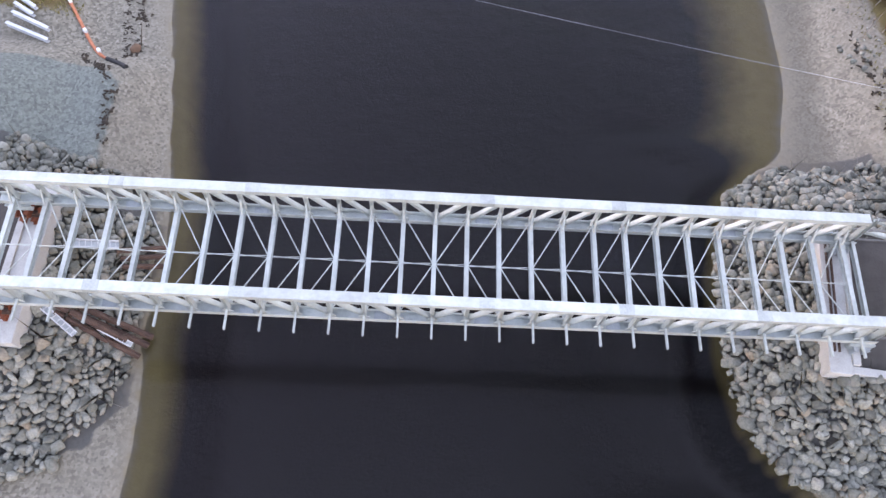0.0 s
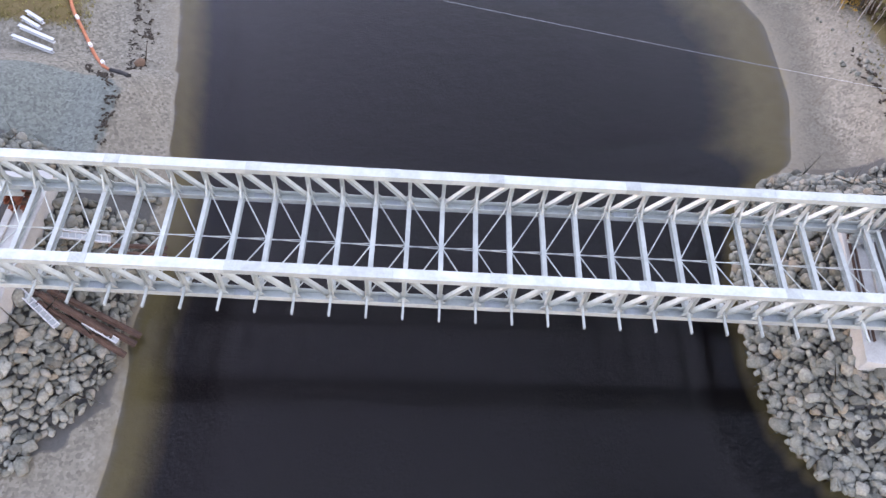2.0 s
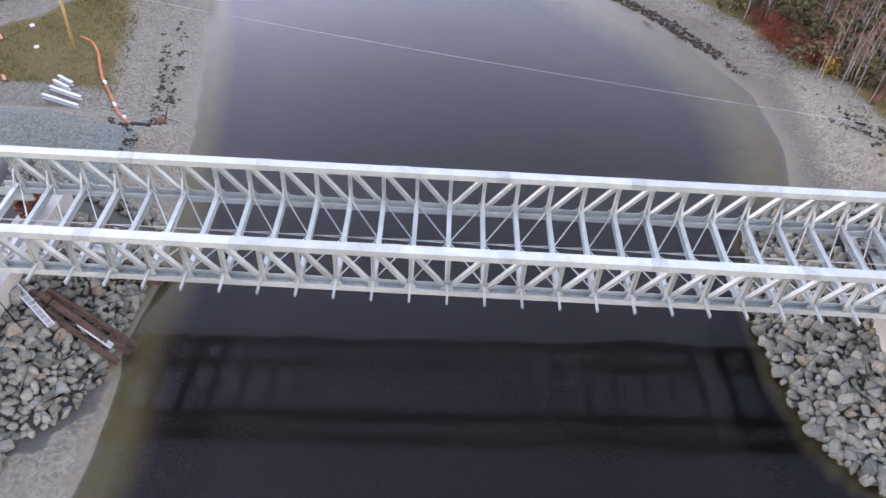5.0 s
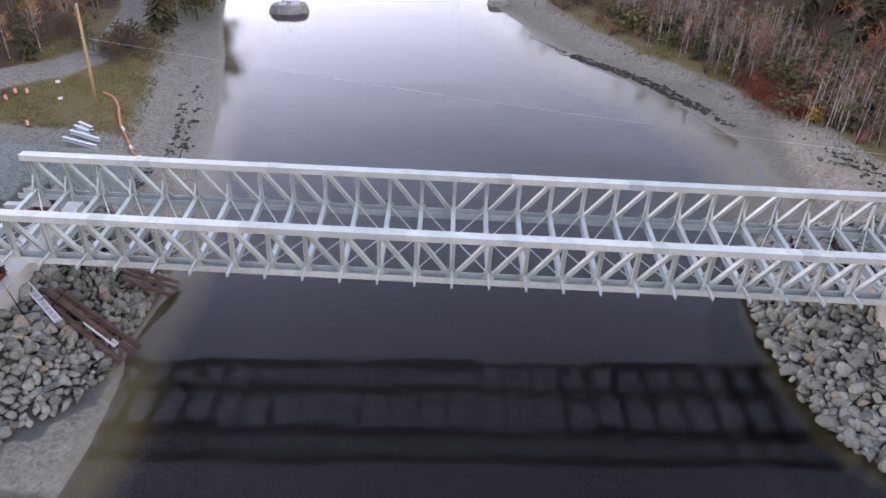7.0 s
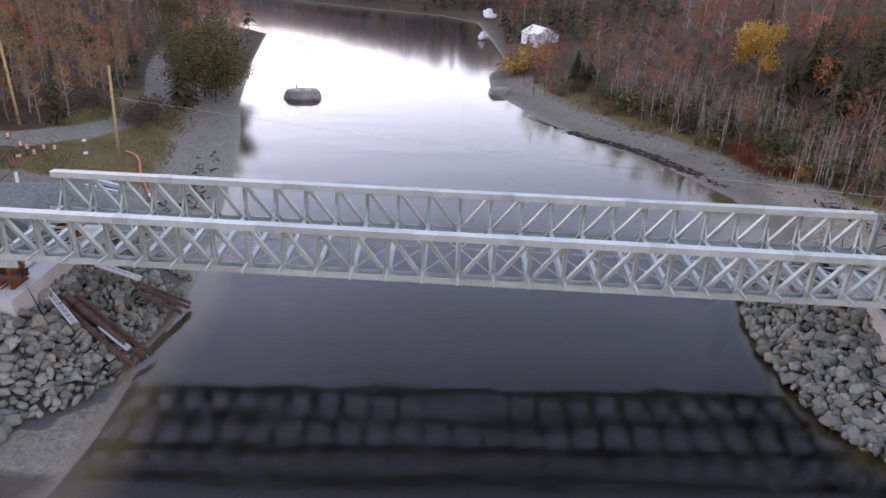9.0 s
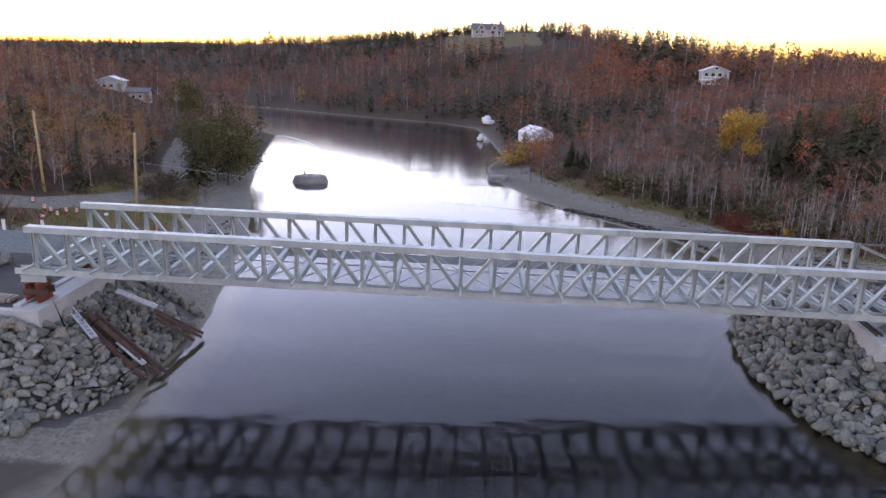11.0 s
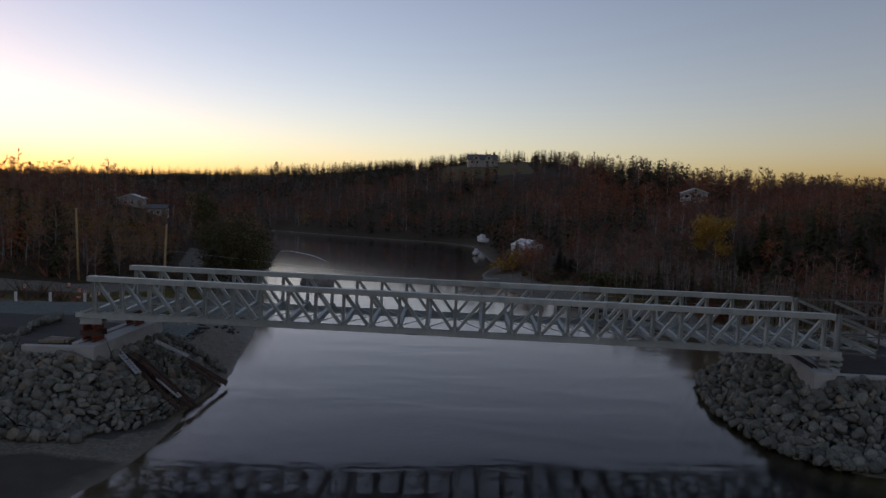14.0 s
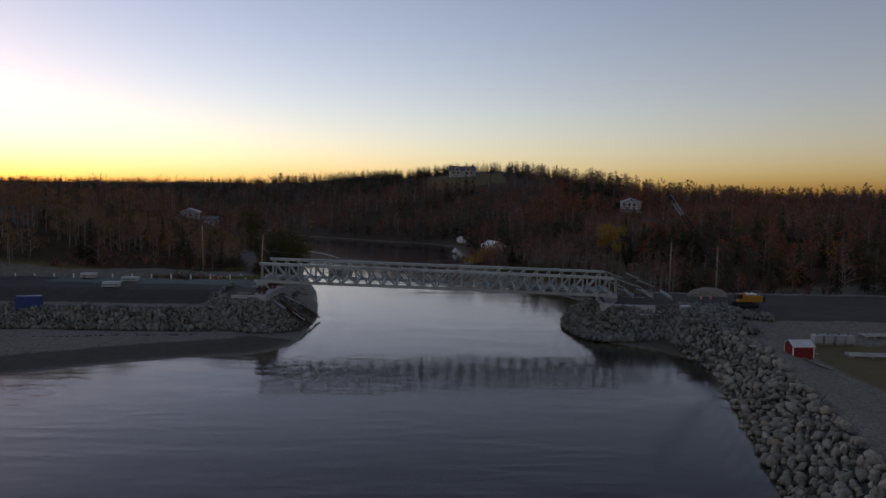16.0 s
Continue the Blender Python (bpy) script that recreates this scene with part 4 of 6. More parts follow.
def build_woods():
    x, y, z, sd = wood_rows(10300, 16, 430, (12, 0.72), 9)
    # the right bank is dense young growth
    n = len(x)
    patch = np.sin(x / 31 + 2) + np.cos(y / 27 + x / 60) + 0.7 * np.sin(y / 13 - x / 17) + rng.normal(0, 0.75, n)
    kind = np.full(n, 0)
    kind[patch > 0.95] = 2                                  # conifers
    kind[(patch < -0.25)] = 1                                # red-brown crowns
    u = rng.random(n)
    kind[(u < 0.12) & (kind != 2)] = 3                      # still in orange leaf
    glow = np.sin(x / 19 + 1) * np.cos(y / 23) + 0.5 * np.sin(x / 9 - y / 14)
    kind[(glow > 0.6) & (rng.random(n) < 0.6) & (kind != 2)] = 3
    stand = np.hypot((x - 50) / 20, (y - 185) / 40) < 1
    kind[stand & (kind != 2) & (rng.random(n) < 0.6)] = 3
    kind[(np.hypot((x + 22) / 45, (y - 245) / 40) < 1) & (kind != 2) & (rng.random(n) < 0.3)] = 3
    kind[(u > 0.993) & (kind != 2)] = 4                     # yellow
    kind[(x > 36) & (y < 78) & (sd > 14) & (rng.random(n) < 0.45)] = 2
    kind[(x < -28) & (y < 125) & (rng.random(n) < 0.72)] = 5      # tan birches by the lane
    ridge = np.maximum(smooth01(y, 275, 345) * np.where(x > -60, 1.0, 0.7), np.where(x > 60, 0.75 * smooth01(y, 180, 225), 0.0))
    kind[(rng.random(n) < ridge * 0.9)] = 2
    hgt = 7.5 + 4.5 * rng.random(n) + 2.0 * smooth01(sd, 12, 60)
    hgt *= np.where((x > 0) & (sd < 34) & (y < 125), 0.6, 1.0) * np.where((x > 30) & (x < 95) & (y > 70) & (y < 168), 0.72, 1.0) * np.where((x < -20) & (y < 120), 0.72, 1.0) * np.where(kind == 2, 0.95, np.where(kind > 2, 0.82, 1.0)) * np.where((x > 48) & (y < 150), 0.7, 1.0) * (1 - 0.38 * smooth01(y, 250, 330))
    hgt *= np.where((x > -82) & (x < -50) & (y > 84) & (y < 113), 0.6, 1.0)
    hgt *= np.where((x > 44) & (x < 96) & (y > 128) & (y < 160), 0.7, 1.0) * np.where((x > 70) & (y > 150), 1.1, 1.0)
    hgt *= np.where((x > -16) & (x < 46) & (y > 222) & (y < 258), 0.6, 1.0)
    wid = np.where(kind == 2, 0.85 + 0.4 * rng.random(n) + 0.4 * ridge, 0.85 + 0.5 * rng.random(n))
    near = (np.hypot(x, y) < 105)
    turn, pick = rng.random(n) * 6.283, rng.integers(0, 12, n)
    rows = np.stack([x, y, z - 0.1, hgt, wid, turn, pick], -1)
    bare_near = [proto_bare(i, 17, 8, 0.035, low=0.15, twig_l=(0.06, 0.13)) for i in range(7)]
    bare_far = [proto_bare(20 + i, 18, 6, 0.04, low=0.12, spread=0.56, lean_wood=True, twig_l=(0.05, 0.1)) for i in range(8)]
    for flag, tag, bare, leaf, con in ((near, "near", bare_near, 230, 8), (~near, "far", bare_far, 95, 5)):
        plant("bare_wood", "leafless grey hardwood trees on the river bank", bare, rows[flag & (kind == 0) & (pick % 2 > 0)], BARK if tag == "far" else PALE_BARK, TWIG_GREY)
        plant("birch_wood", "leafless pale-stemmed birches on the river bank", bare, rows[flag & ((kind == 0) & (pick % 2 == 0) | (kind == 1) & (pick % 3 == 0))], BIRCH, TWIG_RED)
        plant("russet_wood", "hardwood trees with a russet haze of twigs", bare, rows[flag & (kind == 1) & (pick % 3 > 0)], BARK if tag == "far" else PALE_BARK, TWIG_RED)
        plant("tan_wood", "white-stemmed birches with a thin haze of tan leaves", bare, rows[flag & (kind == 5)], BIRCH, TWIG_TAN)
        plant("conifer_wood", "dark green spruce and fir trees", [proto_conifer(40 + i, *((14, 11, 0.24, (0.16, 0.29)) if tag == "near" else (8, con, 0.24))) for i in range(5)], rows[flag & (kind == 2) & ((pick % 2 > 0) | ~near)], BARK, NEEDLES)
        plant("pine_wood", "dark olive pines with ragged crowns", [proto_leafy(45 + i, 230, 0.034, 0.17, 0.1) for i in range(4)], rows[flag & (kind == 2) & (pick % 2 == 0) & near], BARK, PINE)
        plant("orange_wood", "hardwood trees still in orange autumn leaf", [proto_leafy(60 + i, leaf) for i in range(4)], rows[flag & (kind == 3)], BARK, LEAF_ORANGE)
        plant("yellow_wood", "hardwood trees still in yellow autumn leaf", [proto_leafy(70 + i, leaf) for i in range(4)], rows[flag & (kind == 4)], BARK, LEAF_YELLOW)


build_woods()


def build_far_ridge():
    n = 6200
    y = 420 + 500 * rng.random(n) ** 1.4
    x = (rng.random(n) * 2 - 1) * (0.75 * (y + 110))
    z, sd = land(x, y)
    kind = rng.random(n) < 0.9
    rows = np.stack([x, y, z - 0.2, 4.2 + 3.6 * rng.random(n) ** 2, 1.0 + 0.5 * rng.random(n), rng.random(n) * 6.283, rng.integers(0, 9, n)], -1)
    plant("ridge_conifers", "dark conifers along the far ridge", [proto_conifer(90 + i, 7, 5, 0.2) for i in range(4)], rows[kind], BARK, NEEDLES)
    plant("ridge_hardwoods", "leafless hardwoods along the far ridge", [proto_bare(95 + i, 10, 6, 0.06, lean_wood=True, twig_l=(0.06, 0.12), spread=0.6) for i in range(4)], rows[~kind], BARK, TWIG_RED)


build_far_ridge()

# ---- the nearest woods: single trees, brush and saplings ----
def build_banks():
    single_tree("birch", "tall birch in full yellow autumn leaf", proto_leafy(301, 3600, 0.024, 0.24, 0.26), (40.4, 62, ground_z(40.4, 62)), 9.4, 0.9, 20, BIRCH, LEAF_YELLOW)
    for i, (x, y, h, w) in enumerate(((18.6, 79, 5.2, 1.7), (21, 80, 4.2, 1.8), (-36.0, 53.5, 8.2, 1.3), (43, 33, 5.5, 1.5), (47, 41, 7, 1.2), (40.8, 54, 6, 1.4), (45.6, 49, 7.5, 1.3), (49, 44, 7.5, 1.3), (47.3, 61, 8, 1.3), (52, 55, 8, 1.3), (43.5, 58, 6, 1.4), (50.5, 50, 7, 1.4), (55, 48, 7.5, 1.3), (18.9, 75, 4.2, 1.7))):
        single_tree("spruce", "dense dark green spruce tree", proto_conifer(310 + i, 26, 18, 0.24, (0.12, 0.22)), (x, y, ground_z(x, y) - 0.1), h, w, i * 40, BARK, NEEDLES)
    for i, (x, y, h, w) in enumerate(((-36.2, 59, 9.6, 1.1), (-35.2, 63.5, 11.2, 1.15), (-34.8, 68, 11.4, 1.1), (-37.5, 66, 12.0, 1.1), (-37.6, 56, 8.8, 1.0), (-36.4, 72, 9.6, 1.1), (-53.5, 96, 14.5, 0.8), (-51, 93, 11.5, 0.8))):
        single_tree("pine", "broad olive green pine with a dense ragged crown", proto_leafy(380 + i, 2800, 0.02, 0.24, 0.06), (x, y, ground_z(x, y) - 0.1), h, w, i * 55, BARK, PINE)
    for i, (x, y, h, t) in enumerate(((-50, 57, 6.5, 0), (34.8, 33.0, 4.6, 10), (44.0, 40.0, 6.0, 120), (47.5, 37.5, 5.5, 200))):
        single_tree("snag", "bleached dead tree with broken limbs", proto_bare(330 + i, 5, 0, low=0.55, spread=0.55), (x, y, ground_z(x, y) - 0.1), h, 1.4, t, BIRCH, BARK)
    single_tree("ridge_tree", "tall leafless tree standing above the ridge", proto_bare(340, 16, 12, 0.1), (-103, 345, ground_z(-103, 345)), 16, 1.2, 0, BARK, TWIG_GREY)
    r = np.random.default_rng(31)

    def patch(name, label, n, spots, spread, h, w, protos, wood, fine, category):
        c = np.array(spots)[r.integers(0, len(spots), n)]
        x, y = c[:, 0] + r.normal(0, spread, n), c[:, 1] + r.normal(0, spread, n)
        z, sd = land(x, y)
        ok = sd > 4.2
        rows = np.stack([x, y, z - 0.05, h * (0.6 + 0.7 * r.random(n)), w * (0.8 + 0.5 * r.random(n)), r.random(n) * 6.28, r.integers(0, 9, n)], -1)[ok]
        plant(name, label, protos, rows, wood, fine, category)

    bush = [proto_leafy(350 + i, 150, 0.085, 0.42, 0.1) for i in range(4)]
    brush = [proto_bare(360 + i, 18, 7, 0.09, low=0.05, spread=1.3, lean_wood=True) for i in range(4)]
    sapling = [proto_bare(370 + i, 7, 4, 0.03, low=0.45, spread=0.35) for i in range(4)]
    patch("red_brush", "low thicket of dark red stems behind the beach", 150, [(32.5, 35), (33.6, 32.4), (31.8, 38), (35, 34), (31.5, 41)], 0.8, 1.5, 1.5, brush, BUSH_RED, BUSH_RED, "brush")
    patch("yellow_bush", "small yellow-leaved bush at the edge of the beach", 4, [(34.2, 29.9)], 0.3, 1.4, 1.3, bush, BARK, LEAF_YELLOW, "bush")
    patch("yellow_brush", "yellow-leaved alders on the river point", 46, [(8.5, 91), (10.5, 95), (13, 93), (12, 100), (14.5, 98)], 1.5, 2.5, 1.5, bush, BARK, LEAF_YELLOW, "bush")
    patch("saplings", "stand of thin pale leafless saplings", 330, [(36, 29), (37, 26), (38, 31), (33, 45), (31, 49), (29, 53), (35, 42), (27, 57), (38, 36), (24, 64), (36, 50), (30, 60), (40, 27)], 1.7, 4.6, 1.0, sapling, BIRCH, TWIG_GREY, "saplings")
    patch("green_brush", "olive evergreen bushes under the bare trees", 210, [(31, 51), (34, 43), (36.5, 33), (27.5, 58), (24.5, 63), (33, 47), (37, 39), (40, 36), (41, 33), (35, 52), (42, 30), (38, 44), (30, 56)], 2.0, 2.4, 1.3, bush, BARK, PINE, "bush")
    patch("tan_brush", "tan leafless undergrowth at the back of the beach", 170, [(31.5, 44), (29.5, 49), (27, 54), (24, 60), (33, 40.5), (36, 29), (37.5, 25), (21, 66), (18, 72), (34, 48), (30, 56)], 1.4, 1.6, 1.5, brush, BARK, BRUSH_BROWN, "brush")
    patch("brown_brush", "low brown leafless brush beside the lane", 150, [(-36.6, 41), (-35.6, 42.5), (-36.5, 44.5), (-35.2, 40), (-35.4, 46.5), (-45, 40), (-49, 37), (-52, 42), (-43, 45)], 1.2, 2.0, 1.5, brush, BARK, BRUSH_BROWN, "brush")
    # low leafless scrub under the trees of both slopes
    n = 9000
    y = 20 + 250 * r.random(n) ** 1.2
    x = (r.random(n) * 2 - 1) * (20 + 0.62 * (y + 60))
    z, sd = land(x, y)
    ok = (sd > 7) & (lane_gap(x, y) > 3) & ~((x < 0) & (y < 50) & (sd < 18)) & (y < 285)
    scrub = [([], [([np.array((0.02 * math.cos(a), 0.02 * math.sin(a), -0.05)), np.array((-0.02 * math.cos(a), 0.02, -0.05)), np.array((t * math.cos(a), t * math.sin(a), q))], [(0, 1, 2)]) for a, t, q in zip(np.linspace(0, 6, 12) + k, r.random(12) * 0.7, 0.5 + 0.5 * r.random(12))]) for k in range(4)]
    rows = np.stack([x, y, z, 1.2 + 1.6 * r.random(n), 1.0 + r.random(n), r.random(n) * 6.28, r.integers(0, 9, n)], -1)[ok]
    plant("scrub", "low leafless scrub on the wooded slopes", scrub, rows[::2], BARK, TWIG_RED, "brush")
    plant("grey_scrub", "low grey leafless scrub on the wooded slopes", scrub, rows[1::2], BARK, BRUSH_BROWN, "brush")
    # tufts of grass on the left bank and behind the right beach
    n = 16000
    left = r.random(n) < 0.5
    x = np.where(left, -24 - 20 * r.random(n), 10 + 32 * r.random(n))
    y = np.where(left, 22.5 + 28 * r.random(n), 14 + 60 * r.random(n))
    z, sd = land(x, y)
    ok = (sd > np.where(left, 6.5, 5.6)) & (left | (sd < 11)) & (lane_gap(x, y) > 2.4)
    V, F = [], []
    for i, (a, b, c) in enumerate(np.stack([x, y, z], -1)[ok]):
        for _ in range(4):
            t, u = r.random() * 6.28, r.random(2)
            p = np.array((a + 0.15 * (u[0] - 0.5), b + 0.15 * (u[1] - 0.5), c - 0.02))
            d = np.array((math.cos(t), math.sin(t), 0.0)) * 0.035
            V += [p - d, p + d, p + np.array((0.2 * (u[1] - 0.5), 0.2 * (u[0] - 0.5), 0.13 + 0.16 * u[0]))]
            F.append((len(V) - 3, len(V) - 2, len(V) - 1))
    tagged(new("grass", mesh_np("grass", np.array(V), np.array(F), GRASS)), "dry yellow-green autumn grass on the bank", "grass", kind="stuff")


build_banks()


# ---- the left bank: pole, wires, drums, beams, hose, wrack ----
def tube(name, pts, r, mat, parent=None, label="", sides=8):
    cu = bpy.data.curves.new(name, "CURVE")
    cu.dimensions, cu.bevel_depth, cu.bevel_resolution, cu.use_fill_caps = "3D", r, max(0, sides // 4 - 1), True
    sp = cu.splines.new("POLY")
    sp.points.add(len(pts) - 1)
    for q, p in zip(sp.points, pts):
        q.co = (*p, 1)
    cu.materials.append(mat)
    ob = new(name, cu)
    me = bpy.data.meshes.new_from_object(ob.evaluated_get(bpy.context.evaluated_depsgraph_get()))
    bpy.data.objects.remove(ob)
    ob = new(name, me)
    ob.parent = parent
    return tagged(ob, label)


def build_pole(x, y, h, lean=0.0, arm=False, mat=None, label="bare wooden utility pole with overhead wires"):
    p = thing("utility_pole", (x, y, ground_z(x, y)), label, "utility pole", "utility poles")
    part("shaft", bm_cyl((0, 0, -0.4), (lean, 0, h), 0.16, 0.11, 10), mat or POLE_WOOD, p, smooth=True)
    part("cap", bm_cyl((lean, 0, h), (lean, 0, h + 0.04), 0.115, 0.09, 10), GALV_DULL, p)
    part("bracket", bm_box(lean * 0.7 - 0.1, lean * 0.7 + 0.1, -0.22, -0.09, h * 0.68, h * 0.68 + 0.12), GALV_DULL, p)
    return p


build_pole(-32.9, 28.0, 9.0, 0.5)
build_pole(-45.4, 33.5, 8.6, -0.2)
build_pole(38.6, 14.2, 8.2, 0.1, mat=TIMBER, label="grey wooden utility pole beside the road")
build_pole(45.3, 11.4, 7.6, 0.0, mat=TIMBER, label="grey wooden utility pole beside the road")


def sagging(a, b, sag, n=24):
    return [(a[0] + (b[0] - a[0]) * i / n, a[1] + (b[1] - a[1]) * i / n, a[2] + (b[2] - a[2]) * i / n - 4 * sag * (i / n) * (1 - i / n)) for i in range(n + 1)]


_zp = ground_z(-32.3, 28.0)
tagged(tube("river_wire", sagging((-32.0, 27.8, _zp + 6.2), (38.5, 14.2, 5.2), 0.5), 0.009, PVC), "thin pale wire strung across the river", "wire")
for _dz in (6.3, 6.75):
    tagged(tube("road_wire", sagging((-32.0, 27.8, _zp + _dz), (-46.2, 33.4, _zp + _dz + 0.6), 0.35), 0.015, BLACK), "dark wire between two utility poles", "wire", "road wires")
    tagged(tube("road_wire", sagging((-46.2, 33.4, _zp + _dz + 0.6), (-95, 42, _zp + 9), 0.9), 0.015, BLACK), "dark wire between two utility poles", "wire", "road wires")


def build_drum(x, y, fallen=False):
    d = thing("traffic_drum", (x, y, ground_z(x, y) + (0.3 if fallen else 0.0)), "orange traffic drum with white reflective bands on the gravel", "traffic drum", "traffic drums", turn=x * 50)
    if fallen:
        d.matrix_world = d.matrix_world @ pose(0, 0, 0, 90, 0, 0)
    d.scale = (0.54, 0.54, 0.54)
    part("barrel", bm_cyl((0, 0, 0.08), (0, 0, 0.98), 0.28, 0.23, 12), ORANGE, d, smooth=False)
    for z in (0.28, 0.56, 0.8):
        part("band", bm_cyl((0, 0, z), (0, 0, z + 0.12), 0.285 - 0.05 * z, 0.28 - 0.05 * z, 12), WHITE, d, "white reflective band")
    part("base_ring", bm_cyl((0, 0, 0), (0, 0, 0.08), 0.38, 0.34, 12), BLACK, d)
    part("handle", bm_box(-0.09, 0.09, -0.02, 0.02, 0.98, 1.06), ORANGE, d)
    return d


for _i, (_x, _y) in enumerate(((-41.5, 27.7), (-40.2, 28.2), (-39.3, 28.5), (-40.3, 26.7), (-45.1, 25.9), (-42.4, 28.2), (-41.2, 25.2), (-36.4, 22.6), (-44.4, 29.6), (-47.5, 26.4))):
    build_drum(_x, _y, _i == 6)


def build_sign(x, y):
    s = thing("sign", (x, y, ground_z(x, y)), "small plain white board on a stake in the grass", "sign", turn=35)
    part("stake", bm_box(-0.03, 0.03, -0.03, 0.03, -0.2, 1.0), TIMBER, s)
    part("board", bm_box(-0.2, 0.2, -0.05, -0.031, 0.7, 0.96, 0.005), WHITE, s)


build_sign(-37.2, 30.2)
build_sign(-35.4, 26.8)


def build_beam(x0, y0, x1, y1, lift):
    m = ((x0 + x1) / 2, (y0 + y1) / 2)
    z = max(ground_z(x0, y0), ground_z(x1, y1), ground_z(*m)) + lift
    b = thing("steel_beam", (*m, z), "pale galvanised steel beam lying on the gravel", "steel beam", "beams laid out on the bank")
    d = Vector((x1 - x0, y1 - y0, 0)) / 2
    part("flange", bm_profile(-d + Vector((0, 0, 0.33)), d + Vector((0, 0, 0.33)), flat(0.27, 0.03)), PVC, b)
    part("web", bm_profile(-d + Vector((0, 0, 0.18)), d + Vector((0, 0, 0.18)), flat(0.04, 0.27)), PVC, b)
    part("flange", bm_profile(-d + Vector((0, 0, 0.03)), d + Vector((0, 0, 0.03)), flat(0.27, 0.03)), PVC, b)


build_beam(-32.8, 21.1, -29.3, 19.6, 0.02)
build_beam(-32.5, 22.0, -29.4, 20.5, 0.02)
build_beam(-32.5, 22.8, -30.8, 21.7, 0.02)
build_beam(-32.4, 23.5, -30.8, 22.4, 0.02)


def on_ground(pts, up):
    return [(x, y, ground_z(x, y) + up) for x, y in pts]


def smooth_line(pts, n=8):
    out = []
    for i in range(len(pts) - 1):
        p = [Vector(pts[max(0, min(len(pts) - 1, i + k))]) for k in (-1, 0, 1, 2)]
        for j in range(n):
            t = j / n
            out.append(tuple(0.5 * (2 * p[1] + (p[2] - p[0]) * t + (2 * p[0] - 5 * p[1] + 4 * p[2] - p[3]) * t * t + (3 * p[1] - p[0] - 3 * p[2] + p[3]) * t ** 3)))
    return out + [tuple(pts[-1])]


_hose = thing("silt_curtain", (0, 0, 0), "faded orange silt curtain dragged up the bank, with floats", "silt curtain")
_line = smooth_line([(-33.4, 30.6), (-32.2, 29.9), (-31.0, 28.1), (-30.2, 26.3), (-29.4, 24.6), (-28.0, 22.4), (-27.0, 20.8), (-25.9, 19.4), (-25.0, 18.9)])
tube("curtain", on_ground(_line, 0.1), 0.13, mottled("faded_orange", (0.42, 0.12, 0.06), (0.55, 0.20, 0.11), 1.5, 0.7, 0.0, 6.0, 0.4, 0.04), _hose)
tube("skirt", on_ground(smooth_line([(-25.2, 19.0), (-24.6, 18.6), (-23.8, 18.1), (-23.2, 17.6)]), 0.08), 0.2, BLACK, _hose, "black gathered skirt")
for _x, _y in ((-29.0, 24.0), (-27.5, 21.6), (-26.0, 19.7)):
    part("float", bm_cyl((_x, _y, ground_z(_x, _y) + 0.3), (_x + 0.2, _y - 0.25, ground_z(_x, _y) + 0.3), 0.14, sides=10), WHITE, _hose, "white float")


def clump(rnd, s):
    bm = bmesh.new()
    for _ in range(rnd.randint(3, 6)):
        m = Matrix.Translation((rnd.gauss(0, s), rnd.gauss(0, s), 0.02)) @ Matrix.Rotation(rnd.uniform(0, 3.1), 4, "Z") @ Matrix.Diagonal((rnd.uniform(0.6, 1.6) * s, rnd.uniform(0.3, 0.7) * s, 0.06, 1))
        bmesh.ops.create_icosphere(bm, subdivisions=1, radius=1.0, matrix=m)
    for v in bm.verts:
        v.co += 0.25 * s * noise.noise_vector(v.co * 7) * Vector((1, 1, 0.2))
    return bm


def build_wrack(lines, seed, label, gap=0.45):
    rnd = random.Random(seed)
    bm = bmesh.new()
    for pts in lines:
        pts = smooth_line(pts, 10)
        for (xa, ya), (xb, yb) in zip(pts, pts[1:]):
            k = max(1, int(math.hypot(xb - xa, yb - ya) / gap))
            for i in range(k):
                if rnd.random() < 0.25:
                    continue
                x, y = xa + (xb - xa) * i / k + rnd.gauss(0, 0.18), ya + (yb - ya) * i / k + rnd.gauss(0, 0.12)
                c = clump(rnd, rnd.uniform(0.06, 0.19))
                me = bpy.data.meshes.new("tmp")
                c.transform(Matrix.Translation((x, y, ground_z(x, y) + 0.03)))
                c.to_mesh(me)
                c.free()
                bm.from_mesh(me)
                bpy.data.meshes.remove(me)
    return tagged(part("wrack", bm, WEED), label, "seaweed", kind="stuff")


build_wrack([[(-24.2, 18.6), (-24.6, 21.0), (-24.7, 23.4), (-25.6, 27.0), (-26.6, 31.0), (-28.2, 36.0)], [(-23.7, 19.6), (-23.6, 22.4), (-24.0, 24.6), (-24.9, 28.5), (-25.6, 33.0), (-27.4, 39.5)], [(-26.8, 18.3), (-25.2, 17.6), (-23.9, 15.6), (-23.4, 13.2), (-23.3, 10.8)]],
            41, "broken lines of dark seaweed on the beach")
build_wrack([[(32.1, 24), (32.3, 20.4), (32.4, 17.0), (32.5, 13.4)], [(33.0, 19.0), (33.2, 15.2), (32.9, 13.2)]], 42, "broken lines of dark seaweed on the beach")
build_wrack([[(9.6, 61.5), (11.4, 58.0), (13.4, 54.6)], [(13.8, 53.4), (17.5, 48.6), (21.1, 44.0), (23.5, 39.6), (25.8, 35.2), (27.4, 32.0)], [(14.4, 53.8), (18.2, 48.9), (21.8, 44.2), (24.3, 39.4), (26.6, 34.6)], [(13.0, 54.5), (16.8, 49.7), (20.4, 45.0), (23.0, 40.2), (25.0, 36.0)]],
            43, "dark band of weed-covered stones at the waterline", 0.16)
build_wrack([[(-60, -19), (-52, -17.6), (-46, -17.4), (-40, -15.8), (-34, -15.4), (-30, -14.2)]], 44, "dark line of seaweed along the sand")


